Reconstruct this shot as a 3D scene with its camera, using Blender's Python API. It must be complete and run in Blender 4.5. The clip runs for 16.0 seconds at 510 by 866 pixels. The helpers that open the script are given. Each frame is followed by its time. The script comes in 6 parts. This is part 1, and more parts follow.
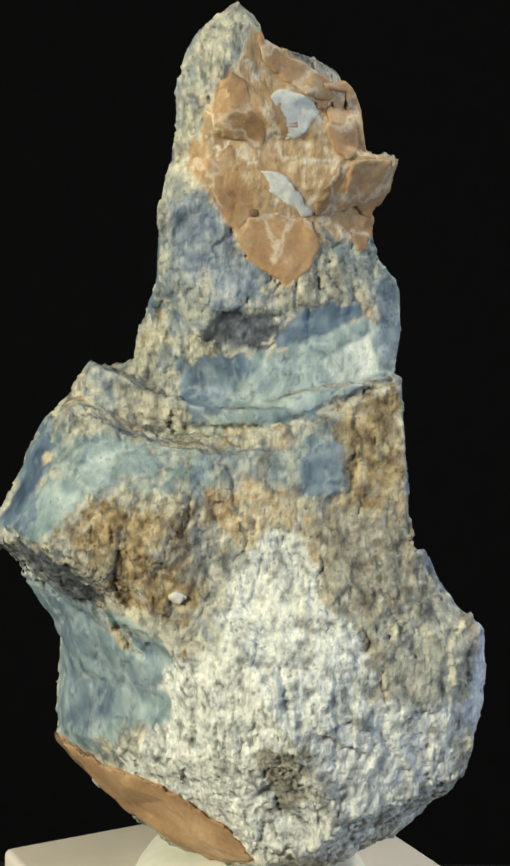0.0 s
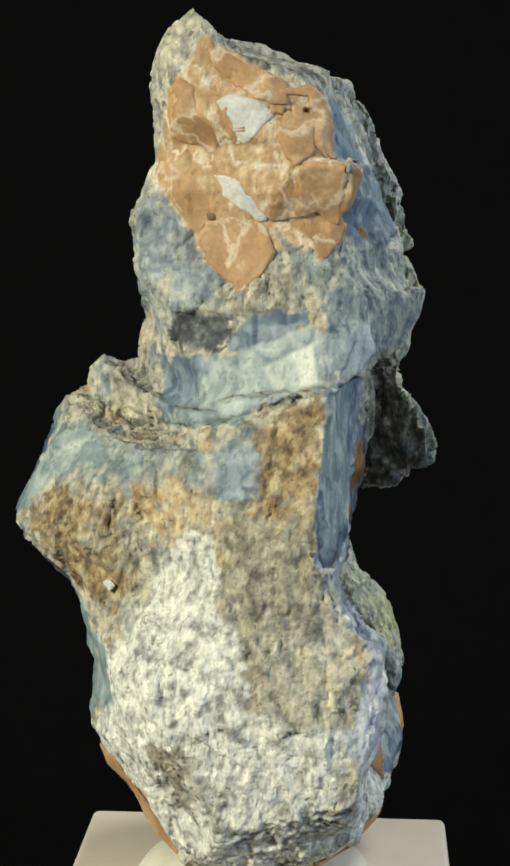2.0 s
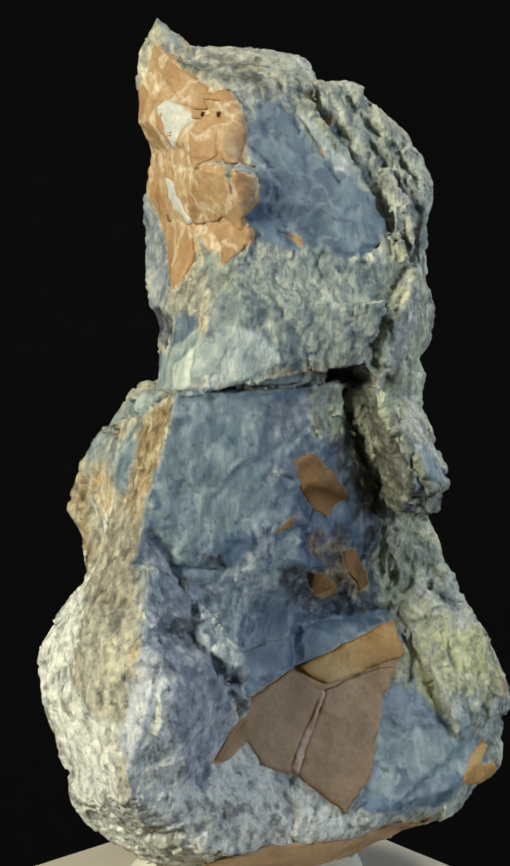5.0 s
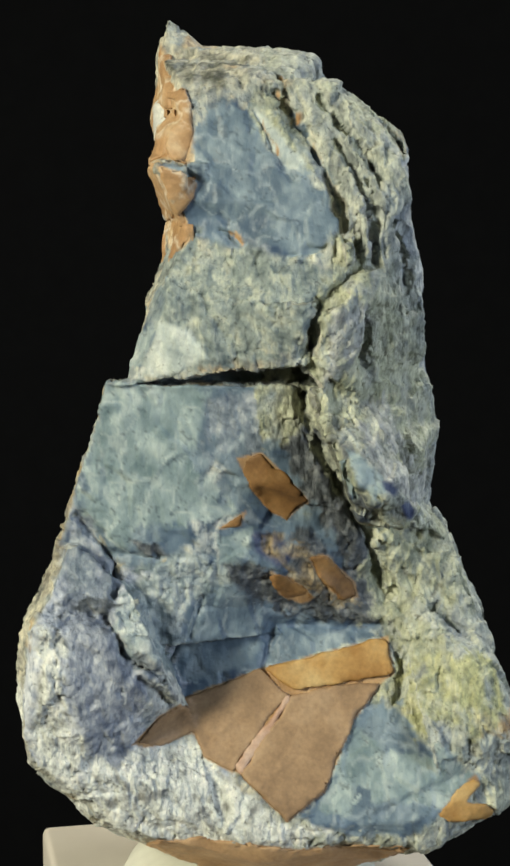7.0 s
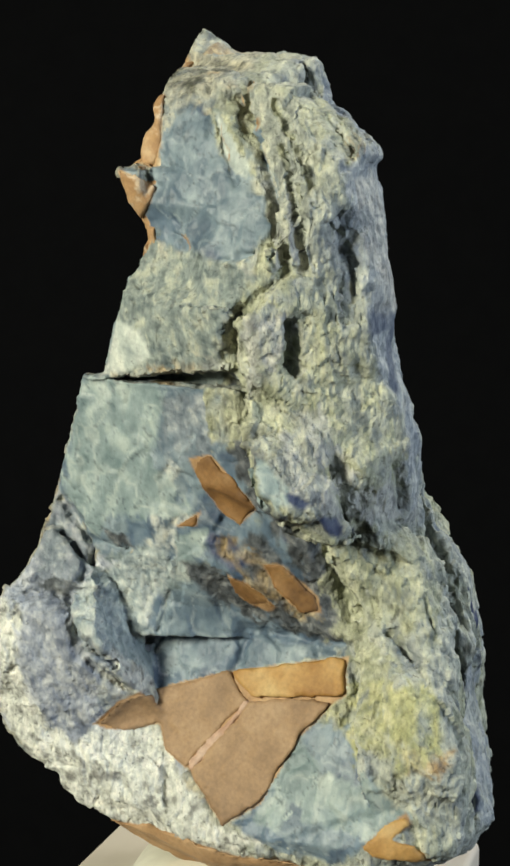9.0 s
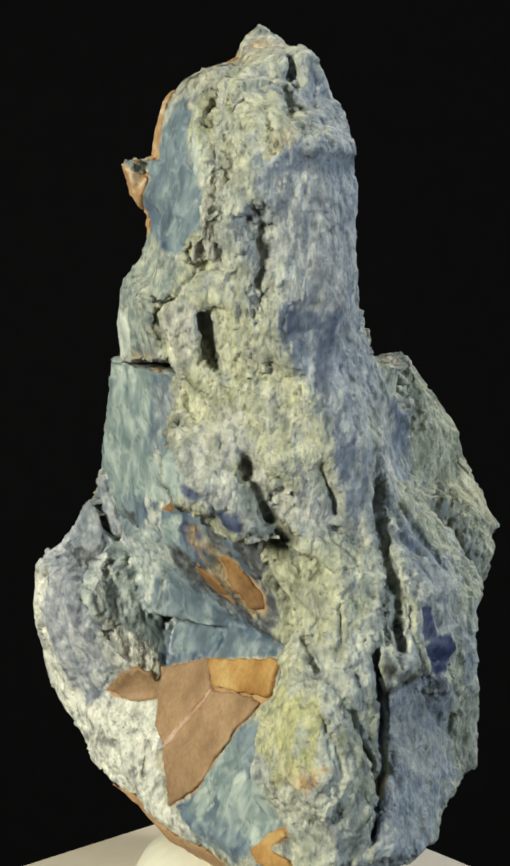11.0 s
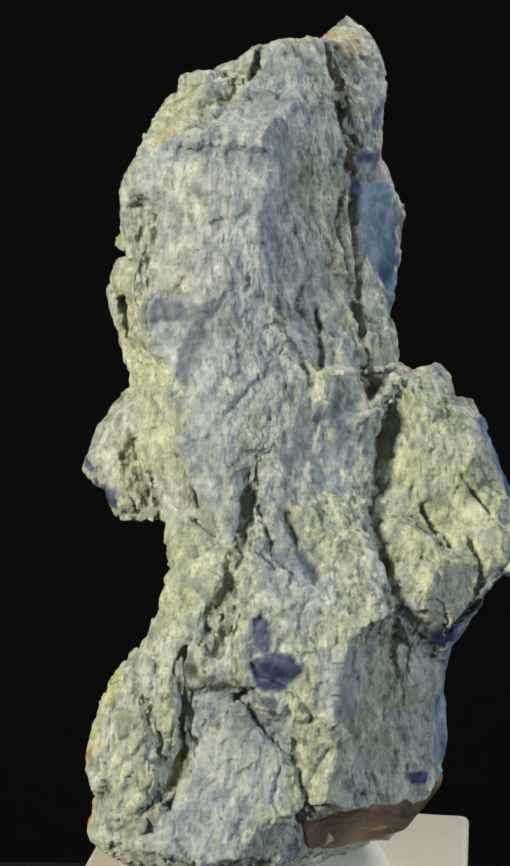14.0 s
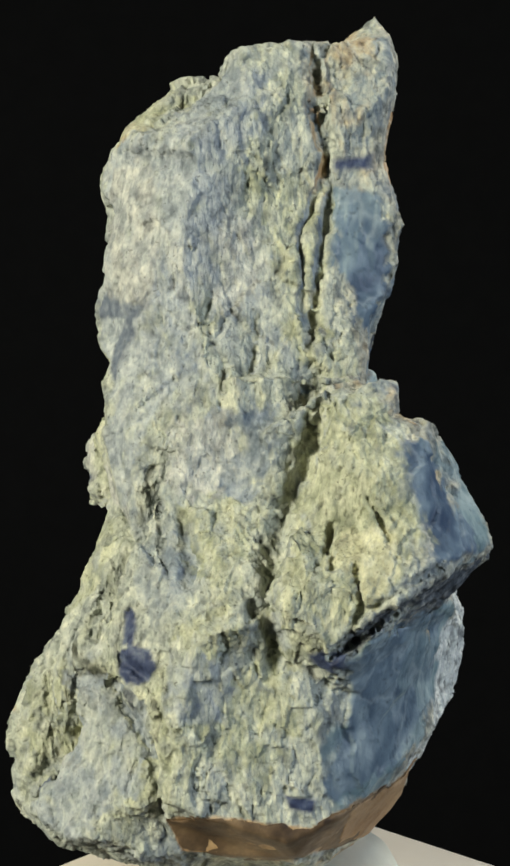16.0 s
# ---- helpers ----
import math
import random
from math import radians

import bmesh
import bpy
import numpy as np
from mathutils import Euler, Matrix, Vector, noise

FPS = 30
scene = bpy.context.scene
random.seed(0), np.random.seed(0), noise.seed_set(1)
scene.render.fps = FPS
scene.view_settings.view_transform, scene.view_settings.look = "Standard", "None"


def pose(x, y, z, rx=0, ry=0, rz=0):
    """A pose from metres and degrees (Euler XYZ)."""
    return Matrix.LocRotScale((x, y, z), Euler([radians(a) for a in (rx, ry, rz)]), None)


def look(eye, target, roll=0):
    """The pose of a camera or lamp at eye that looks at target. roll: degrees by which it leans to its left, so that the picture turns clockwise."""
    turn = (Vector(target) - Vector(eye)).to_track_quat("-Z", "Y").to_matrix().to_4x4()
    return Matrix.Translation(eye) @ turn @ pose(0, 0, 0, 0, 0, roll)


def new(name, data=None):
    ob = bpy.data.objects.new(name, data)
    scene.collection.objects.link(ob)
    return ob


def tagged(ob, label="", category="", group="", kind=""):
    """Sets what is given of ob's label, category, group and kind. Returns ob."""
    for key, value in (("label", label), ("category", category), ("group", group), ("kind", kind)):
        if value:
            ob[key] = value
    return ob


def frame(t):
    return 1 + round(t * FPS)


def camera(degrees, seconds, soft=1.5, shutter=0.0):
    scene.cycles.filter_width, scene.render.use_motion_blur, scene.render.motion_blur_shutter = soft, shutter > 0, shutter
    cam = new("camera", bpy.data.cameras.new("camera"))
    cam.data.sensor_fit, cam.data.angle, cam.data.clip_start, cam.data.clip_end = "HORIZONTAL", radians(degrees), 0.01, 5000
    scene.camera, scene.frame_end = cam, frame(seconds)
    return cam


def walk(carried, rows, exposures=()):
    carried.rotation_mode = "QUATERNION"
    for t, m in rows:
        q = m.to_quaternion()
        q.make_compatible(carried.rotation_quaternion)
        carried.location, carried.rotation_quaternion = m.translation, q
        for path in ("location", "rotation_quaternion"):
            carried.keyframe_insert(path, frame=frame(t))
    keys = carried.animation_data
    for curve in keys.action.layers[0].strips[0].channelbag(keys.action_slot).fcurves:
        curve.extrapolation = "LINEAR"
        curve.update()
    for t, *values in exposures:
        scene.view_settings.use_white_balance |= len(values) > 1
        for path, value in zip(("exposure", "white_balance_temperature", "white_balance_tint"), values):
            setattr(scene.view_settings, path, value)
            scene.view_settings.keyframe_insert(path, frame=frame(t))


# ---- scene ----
from functools import lru_cache

EYE = (0.0, -0.36, 0.183)
cam = camera(16.22, 16.0, 2.7)
walk(cam, [
    (0, look(EYE, (-0.00086, -0.00518, 0.12216), 0.28)),
    (1, look(EYE, (-0.00235, -0.00508, 0.12280), 0.28)),
    (2, look(EYE, (-0.00284, -0.00503, 0.12309), 0.28)),
    (3, look(EYE, (-0.00270, -0.00503, 0.12307), 0.28)),
    (4, look(EYE, (-0.00272, -0.00492, 0.12374), 0.28)),
    (5, look(EYE, (-0.00264, -0.00487, 0.12403), 0.28)),
    (6, look(EYE, (-0.00251, -0.00488, 0.12399), 0.28)),
    (6.5, look(EYE, (-0.00235, -0.00488, 0.12399), 0.28)),
    (7, look(EYE, (-0.00209, -0.00492, 0.12375), 0.28)),
    (8, look(EYE, (-0.00194, -0.00482, 0.12433), 0.28)),
    (9, look(EYE, (-0.00140, -0.00474, 0.12477), 0.28)),
    (10, look(EYE, (-0.00129, -0.00484, 0.12417), 0.28)),
    (11, look(EYE, (-0.00148, -0.00493, 0.12365), 0.28)),
    (12, look(EYE, (-0.00185, -0.00496, 0.12350), 0.28)),
    (13, look(EYE, (-0.00226, -0.00506, 0.12292), 0.28)),
    (14, look(EYE, (-0.00215, -0.00516, 0.12231), 0.28)),
    (15, look(EYE, (-0.00198, -0.00509, 0.12268), 0.28)),
    (16, look(EYE, (-0.00137, -0.00499, 0.12326), 0.28)),
])
# turn of the display table, degrees by second
TURN = [(0, 105.2), (1, 90.1), (2, 74.9), (3, 59.8), (4, 44.8), (5, 29.8), (6, 14.8), (7, -0.0), (8, -14.6), (9, -29.4), (10, -44.9), (11, -60.4), (12, -76.3), (13, -92.5), (14, -109.4), (15, -126.5), (16, -143.7)]

# ---- light: a dark studio with two softboxes and a small top light ----
world = bpy.data.worlds.new("studio_dark")
scene.world = world
world.use_nodes = True
world.node_tree.nodes["Background"].inputs["Color"].default_value = (0.9, 0.95, 1.0, 1)
world.node_tree.nodes["Background"].inputs["Strength"].default_value = 0.0


def softbox(name, eye, target, size, watts, colour):
    data = bpy.data.lights.new(name, "AREA")
    data.shape, data.size, data.size_y = "RECTANGLE", size[0], size[1]
    data.energy, data.color = watts, colour
    ob = new(name, data)
    ob.matrix_world = look(eye, target)
    return ob


softbox("key_softbox", (-0.62, -0.55, 0.42), (0, 0, 0.11), (0.17, 0.24), 10.6, (1.0, 0.98, 0.80))
softbox("fill_softbox", (0.70, -0.42, 0.30), (0, 0, 0.10), (0.20, 0.26), 4.1, (0.73, 0.85, 1.0))
softbox("top_softbox", (0.28, 0.22, 0.62), (0, 0, 0.10), (0.18, 0.18), 2.6, (1.0, 0.98, 0.88))

# ---- materials ----
def material(name):
    m = bpy.data.materials.new(name)
    m.use_nodes = True
    nt = m.node_tree
    return m, nt, nt.nodes["Principled BSDF"]


def node(nt, kind, **values):
    n = nt.nodes.new(kind)
    for key, value in values.items():
        n.inputs[key].default_value = value
    return n


def ramp(nt, source, stops):
    r = nt.nodes.new("ShaderNodeValToRGB")
    r.color_ramp.elements[0].position, r.color_ramp.elements[0].color = stops[0][0], (*stops[0][1], 1)
    r.color_ramp.elements[1].position, r.color_ramp.elements[1].color = stops[-1][0], (*stops[-1][1], 1)
    for p, c in stops[1:-1]:
        r.color_ramp.elements.new(p).color = (*c, 1)
    nt.links.new(source, r.inputs["Fac"])
    return r


def noise_at(nt, coords, scale, detail=4.0, rough=0.55):
    n = node(nt, "ShaderNodeTexNoise", Scale=scale, Detail=detail, Roughness=rough)
    nt.links.new(coords, n.inputs["Vector"])
    return n


def blend(nt, mode, fac, a, b):
    x = nt.nodes.new("ShaderNodeMix")
    x.data_type, x.blend_type = "RGBA", mode
    if isinstance(fac, float):
        x.inputs[0].default_value = fac
    else:
        nt.links.new(fac, x.inputs[0])
    nt.links.new(a, x.inputs[6])
    if isinstance(b, tuple):
        x.inputs[7].default_value = (*b, 1)
    else:
        nt.links.new(b, x.inputs[7])
    return x.outputs[2]


def bumped(nt, bsdf, height, strength, distance):
    b = node(nt, "ShaderNodeBump", Distance=distance)
    if isinstance(strength, float):
        b.inputs["Strength"].default_value = strength
    else:
        nt.links.new(strength, b.inputs["Strength"])
    nt.links.new(height, b.inputs["Height"])
    nt.links.new(b.outputs["Normal"], bsdf.inputs["Normal"])


def mineral_material():
    """The stone: colour (some with shade painted in) and polish of its mineral zones from the mesh, with grain, specks
    and fine relief.
    """
    m, nt, bsdf = material("mineral")
    tint = nt.nodes.new("ShaderNodeAttribute"); tint.attribute_name = "tint"
    gloss = nt.nodes.new("ShaderNodeAttribute"); gloss.attribute_name = "gloss"
    pos = nt.nodes.new("ShaderNodeTexCoord").outputs["Object"]
    grain = noise_at(nt, pos, 1400, 5, 0.65)
    mid = noise_at(nt, pos, 420, 4, 0.6)
    specks = noise_at(nt, pos, 900, 3, 0.6)
    # rough zones carry strong grain, polished ones next to none
    g1 = ramp(nt, grain.outputs["Fac"], [(0.28, (0.84, 0.84, 0.84)), (0.5, (1.0, 1.0, 1.0)), (0.75, (1.15, 1.14, 1.12))])
    g2 = ramp(nt, mid.outputs["Fac"], [(0.3, (0.87, 0.88, 0.89)), (0.5, (1, 1, 1)), (0.72, (1.09, 1.085, 1.06))])
    g3 = ramp(nt, specks.outputs["Fac"], [(0.30, (0.5, 0.5, 0.5)), (0.37, (1, 1, 1))])
    inv = node(nt, "ShaderNodeMath"); inv.operation = "MULTIPLY_ADD"
    inv.inputs[1].default_value, inv.inputs[2].default_value = -0.88, 1.0
    nt.links.new(gloss.outputs["Fac"], inv.inputs[0])
    c = blend(nt, "MULTIPLY", inv.outputs[0], tint.outputs["Color"], g1.outputs["Color"])
    c = blend(nt, "MULTIPLY", inv.outputs[0], c, g2.outputs["Color"])
    c = blend(nt, "MULTIPLY", inv.outputs[0], c, g3.outputs["Color"])
    rough = node(nt, "ShaderNodeMapRange"); rough.inputs[3].default_value, rough.inputs[4].default_value = 0.86, 0.34
    nt.links.new(gloss.outputs["Fac"], rough.inputs[0])
    nt.links.new(rough.outputs[0], bsdf.inputs["Roughness"])
    bsdf.inputs["Specular IOR Level"].default_value = 0.35
    lie = node(nt, "ShaderNodeMapping"); lie.inputs["Scale"].default_value = (1.0, 1.0, 0.4)
    lie.inputs["Rotation"].default_value = (0.12, 0.2, 0.0)
    nt.links.new(pos, lie.inputs["Vector"])
    fibres = noise_at(nt, lie.outputs["Vector"], 800, 4, 0.6)
    both = node(nt, "ShaderNodeMath"); both.operation = "ADD"
    nt.links.new(fibres.outputs["Fac"], both.inputs[0]); nt.links.new(mid.outputs["Fac"], both.inputs[1])
    soft = node(nt, "ShaderNodeMath"); soft.operation = "MULTIPLY"; soft.inputs[1].default_value = 0.75
    nt.links.new(inv.outputs[0], soft.inputs[0])
    # small broken chips: each has its own level and tone, sunk towards the joints between them
    astray = node(nt, "ShaderNodeVectorMath"); astray.operation = "MULTIPLY_ADD"
    astray.inputs[1].default_value = (0.0012, 0.0012, 0.0012)
    nt.links.new(mid.outputs["Color"], astray.inputs[0]); nt.links.new(lie.outputs["Vector"], astray.inputs[2])
    total = both.outputs[0]
    for scale, weight in ((750, 0.36), (1700, 0.20)):
        chip = node(nt, "ShaderNodeTexVoronoi", Scale=scale)
        nt.links.new(astray.outputs[0], chip.inputs["Vector"])
        split = nt.nodes.new("ShaderNodeSeparateColor")
        nt.links.new(chip.outputs["Color"], split.inputs[0])
        add = node(nt, "ShaderNodeMath"); add.operation = "MULTIPLY_ADD"; add.inputs[1].default_value = weight
        nt.links.new(split.outputs[0], add.inputs[0]); nt.links.new(total, add.inputs[2])
        low = node(nt, "ShaderNodeMath"); low.operation = "MULTIPLY_ADD"; low.inputs[1].default_value = -weight * 0.9
        nt.links.new(chip.outputs["Distance"], low.inputs[0]); nt.links.new(add.outputs[0], low.inputs[2])
        total = low.outputs[0]
        own = ramp(nt, split.outputs[1], [(0.0, (0.92, 0.92, 0.93)), (0.5, (1.01, 1.01, 1.01)), (1.0, (1.1, 1.1, 1.08))])
        c = blend(nt, "MULTIPLY", inv.outputs[0], c, own.outputs["Color"])
    nt.links.new(c, bsdf.inputs["Base Color"])
    bumped(nt, bsdf, total, soft.outputs[0], 0.0008)
    return m


def chert_material(name, dark, mean, light, veins=0.0):
    """Dull, fine-grained chert with faint flow bands."""
    m, nt, bsdf = material(name)
    pos = nt.nodes.new("ShaderNodeTexCoord").outputs["Object"]
    broad = noise_at(nt, pos, 95, 4, 0.55)
    fine = noise_at(nt, pos, 1100, 4, 0.6)
    c = ramp(nt, broad.outputs["Fac"], [(0.3, dark), (0.52, mean), (0.75, light)]).outputs["Color"]
    f = ramp(nt, fine.outputs["Fac"], [(0.3, (0.8, 0.8, 0.8)), (0.7, (1.15, 1.14, 1.1))]).outputs["Color"]
    if veins:
        # thin pale veins where a slow noise passes its middle value, and chalky clouds
        slow = noise_at(nt, pos, 75, 5, 0.55)
        w = ramp(nt, slow.outputs["Fac"], [(0.45, (0, 0, 0)), (0.482, (0.7 * veins,) * 3), (0.52, (0, 0, 0))]).outputs["Color"]
        c = blend(nt, "MIX", w, c, (0.66, 0.58, 0.45))
        cloud = noise_at(nt, pos, 160, 4, 0.6)
        w = ramp(nt, cloud.outputs["Fac"], [(0.56, (0, 0, 0)), (0.7, (0.6 * veins, 0.6 * veins, 0.6 * veins))]).outputs["Color"]
        c = blend(nt, "MIX", w, c, (0.58, 0.45, 0.29))
    nt.links.new(blend(nt, "MULTIPLY", 0.8, c, f), bsdf.inputs["Base Color"])
    bsdf.inputs["Roughness"].default_value = 0.62
    bsdf.inputs["Specular IOR Level"].default_value = 0.3
    bumped(nt, bsdf, fine.outputs["Fac"], 0.25, 0.0004)
    return m


def plain_material(name, a, b, scale, rough, bump=0.15, spec=0.4):
    m, nt, bsdf = material(name)
    pos = nt.nodes.new("ShaderNodeTexCoord").outputs["Object"]
    n = noise_at(nt, pos, scale, 5, 0.6)
    nt.links.new(ramp(nt, n.outputs["Fac"], [(0.3, a), (0.7, b)]).outputs["Color"], bsdf.inputs["Base Color"])
    bsdf.inputs["Roughness"].default_value = rough
    bsdf.inputs["Specular IOR Level"].default_value = spec
    bumped(nt, bsdf, n.outputs["Fac"], bump, 0.0005)
    return m


MINERAL = mineral_material()
CHERTS = {
    "tan": chert_material("chert_tan", (0.27, 0.16, 0.08), (0.365, 0.225, 0.115), (0.47, 0.315, 0.175)),
    "flow": chert_material("chert_flowing", (0.27, 0.155, 0.075), (0.39, 0.235, 0.115), (0.50, 0.34, 0.19), 0.85),
    "dun": chert_material("chert_dun", (0.20, 0.125, 0.07), (0.32, 0.205, 0.115), (0.44, 0.30, 0.18)),
    "ochre": chert_material("chert_ochre", (0.26, 0.12, 0.03), (0.43, 0.25, 0.085), (0.54, 0.38, 0.17)),
    "rust": chert_material("chert_rust", (0.09, 0.045, 0.018), (0.24, 0.125, 0.045), (0.38, 0.235, 0.10)),
    "umber": chert_material("chert_umber", (0.04, 0.024, 0.014), (0.14, 0.09, 0.05), (0.34, 0.23, 0.13)),
    "chalk": chert_material("chalk_white", (0.42, 0.43, 0.42), (0.60, 0.59, 0.53), (0.74, 0.73, 0.68)),
    "pink": chert_material("chert_pink", (0.20, 0.10, 0.055), (0.42, 0.26, 0.18), (0.62, 0.48, 0.38)),
}
BLOCK = plain_material("block_acrylic", (0.68, 0.615, 0.52), (0.74, 0.675, 0.575), 60, 0.35, 0.03)
PUTTY = plain_material("putty_white", (0.60, 0.58, 0.48), (0.68, 0.67, 0.56), 120, 0.6, 0.25)
BACKING = plain_material("black_paper", (0.0135, 0.0135, 0.0142), (0.0155, 0.0155, 0.0162), 40, 0.95, 0.05, 0.02)
CLOTH = plain_material("black_cloth", (0.0075, 0.0075, 0.0077), (0.0115, 0.0115, 0.0117), 900, 0.95, 0.3, 0.05)

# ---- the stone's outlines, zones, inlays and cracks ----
# silhouettes of the specimen (mm, across and up) traced in the camera's view at the given turns of the table (degrees)
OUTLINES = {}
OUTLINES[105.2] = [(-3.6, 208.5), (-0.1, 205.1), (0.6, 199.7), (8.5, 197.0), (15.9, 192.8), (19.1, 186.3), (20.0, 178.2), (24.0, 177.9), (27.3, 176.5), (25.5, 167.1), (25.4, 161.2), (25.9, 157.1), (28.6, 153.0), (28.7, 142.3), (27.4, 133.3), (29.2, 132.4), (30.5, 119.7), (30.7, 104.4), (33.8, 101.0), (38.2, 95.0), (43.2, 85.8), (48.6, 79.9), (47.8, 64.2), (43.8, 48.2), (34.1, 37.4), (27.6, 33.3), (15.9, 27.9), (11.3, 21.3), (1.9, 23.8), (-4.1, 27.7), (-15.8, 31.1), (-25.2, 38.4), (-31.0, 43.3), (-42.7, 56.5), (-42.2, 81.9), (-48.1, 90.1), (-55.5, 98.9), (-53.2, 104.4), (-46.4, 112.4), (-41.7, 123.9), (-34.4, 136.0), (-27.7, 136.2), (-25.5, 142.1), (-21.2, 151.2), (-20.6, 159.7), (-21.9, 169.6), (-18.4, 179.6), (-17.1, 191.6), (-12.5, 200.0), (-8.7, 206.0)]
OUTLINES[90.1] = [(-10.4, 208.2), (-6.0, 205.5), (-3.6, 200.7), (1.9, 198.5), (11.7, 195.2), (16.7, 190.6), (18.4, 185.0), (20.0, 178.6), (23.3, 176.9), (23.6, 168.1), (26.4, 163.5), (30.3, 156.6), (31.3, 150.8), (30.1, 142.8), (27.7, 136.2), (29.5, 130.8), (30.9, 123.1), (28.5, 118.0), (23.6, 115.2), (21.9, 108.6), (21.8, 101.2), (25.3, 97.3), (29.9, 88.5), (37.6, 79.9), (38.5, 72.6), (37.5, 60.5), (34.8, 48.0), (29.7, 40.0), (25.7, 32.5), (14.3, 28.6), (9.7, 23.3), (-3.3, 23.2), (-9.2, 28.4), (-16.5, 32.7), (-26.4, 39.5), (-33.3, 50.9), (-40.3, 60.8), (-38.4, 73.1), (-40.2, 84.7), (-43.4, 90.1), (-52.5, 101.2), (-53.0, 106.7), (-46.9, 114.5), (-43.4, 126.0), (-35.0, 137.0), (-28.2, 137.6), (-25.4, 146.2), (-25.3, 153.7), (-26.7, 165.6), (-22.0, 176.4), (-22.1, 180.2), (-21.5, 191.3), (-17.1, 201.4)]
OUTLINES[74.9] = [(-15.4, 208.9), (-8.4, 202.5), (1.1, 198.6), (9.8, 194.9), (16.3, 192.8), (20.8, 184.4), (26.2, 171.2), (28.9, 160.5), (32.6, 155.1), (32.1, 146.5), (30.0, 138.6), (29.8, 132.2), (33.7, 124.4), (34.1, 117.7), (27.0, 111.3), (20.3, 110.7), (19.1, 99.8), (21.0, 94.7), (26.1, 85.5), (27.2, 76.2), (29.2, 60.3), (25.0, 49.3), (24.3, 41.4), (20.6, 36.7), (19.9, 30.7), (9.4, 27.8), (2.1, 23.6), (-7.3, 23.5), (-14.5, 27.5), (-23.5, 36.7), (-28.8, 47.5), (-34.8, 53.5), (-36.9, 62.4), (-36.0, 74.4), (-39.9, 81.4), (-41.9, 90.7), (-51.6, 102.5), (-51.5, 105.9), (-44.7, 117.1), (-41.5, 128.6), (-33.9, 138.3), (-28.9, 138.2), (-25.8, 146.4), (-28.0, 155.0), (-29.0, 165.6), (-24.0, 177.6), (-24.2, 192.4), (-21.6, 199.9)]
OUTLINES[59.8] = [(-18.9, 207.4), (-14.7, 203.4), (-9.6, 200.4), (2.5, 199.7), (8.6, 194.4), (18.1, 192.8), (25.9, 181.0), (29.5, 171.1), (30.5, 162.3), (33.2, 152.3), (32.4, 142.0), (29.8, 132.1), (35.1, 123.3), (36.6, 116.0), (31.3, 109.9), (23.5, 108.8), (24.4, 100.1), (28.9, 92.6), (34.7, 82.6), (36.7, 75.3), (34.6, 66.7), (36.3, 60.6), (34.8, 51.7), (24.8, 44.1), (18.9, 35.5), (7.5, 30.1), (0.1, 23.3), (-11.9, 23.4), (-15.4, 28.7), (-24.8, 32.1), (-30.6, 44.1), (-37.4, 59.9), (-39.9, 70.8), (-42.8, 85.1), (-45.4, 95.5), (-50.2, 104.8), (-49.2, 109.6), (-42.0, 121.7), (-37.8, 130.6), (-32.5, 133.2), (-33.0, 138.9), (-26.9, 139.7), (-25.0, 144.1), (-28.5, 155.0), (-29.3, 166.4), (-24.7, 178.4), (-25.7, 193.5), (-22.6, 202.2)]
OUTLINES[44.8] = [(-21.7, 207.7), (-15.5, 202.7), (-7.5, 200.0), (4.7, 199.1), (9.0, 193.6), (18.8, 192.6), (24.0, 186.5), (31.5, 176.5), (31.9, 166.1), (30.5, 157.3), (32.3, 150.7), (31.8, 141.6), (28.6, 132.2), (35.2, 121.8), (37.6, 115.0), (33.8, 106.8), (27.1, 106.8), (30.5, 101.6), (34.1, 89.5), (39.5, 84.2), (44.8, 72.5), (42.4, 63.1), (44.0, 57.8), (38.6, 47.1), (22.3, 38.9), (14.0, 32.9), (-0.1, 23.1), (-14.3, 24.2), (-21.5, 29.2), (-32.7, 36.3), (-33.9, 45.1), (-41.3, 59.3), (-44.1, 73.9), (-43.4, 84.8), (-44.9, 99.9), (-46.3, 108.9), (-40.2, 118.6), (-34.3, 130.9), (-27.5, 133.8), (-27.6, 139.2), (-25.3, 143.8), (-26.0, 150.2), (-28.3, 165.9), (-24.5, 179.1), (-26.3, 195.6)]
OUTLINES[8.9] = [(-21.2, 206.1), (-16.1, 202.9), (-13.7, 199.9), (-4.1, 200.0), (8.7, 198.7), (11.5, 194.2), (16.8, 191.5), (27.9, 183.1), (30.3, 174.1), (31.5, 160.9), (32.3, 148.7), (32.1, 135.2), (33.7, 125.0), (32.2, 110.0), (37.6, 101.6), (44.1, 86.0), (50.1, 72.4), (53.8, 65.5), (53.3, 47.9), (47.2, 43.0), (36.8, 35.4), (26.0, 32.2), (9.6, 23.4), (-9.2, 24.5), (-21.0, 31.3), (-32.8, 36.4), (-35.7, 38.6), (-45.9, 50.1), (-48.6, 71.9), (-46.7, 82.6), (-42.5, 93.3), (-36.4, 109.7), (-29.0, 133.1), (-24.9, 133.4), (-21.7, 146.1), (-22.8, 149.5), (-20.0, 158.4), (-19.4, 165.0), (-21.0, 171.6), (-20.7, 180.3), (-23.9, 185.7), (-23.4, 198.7)]
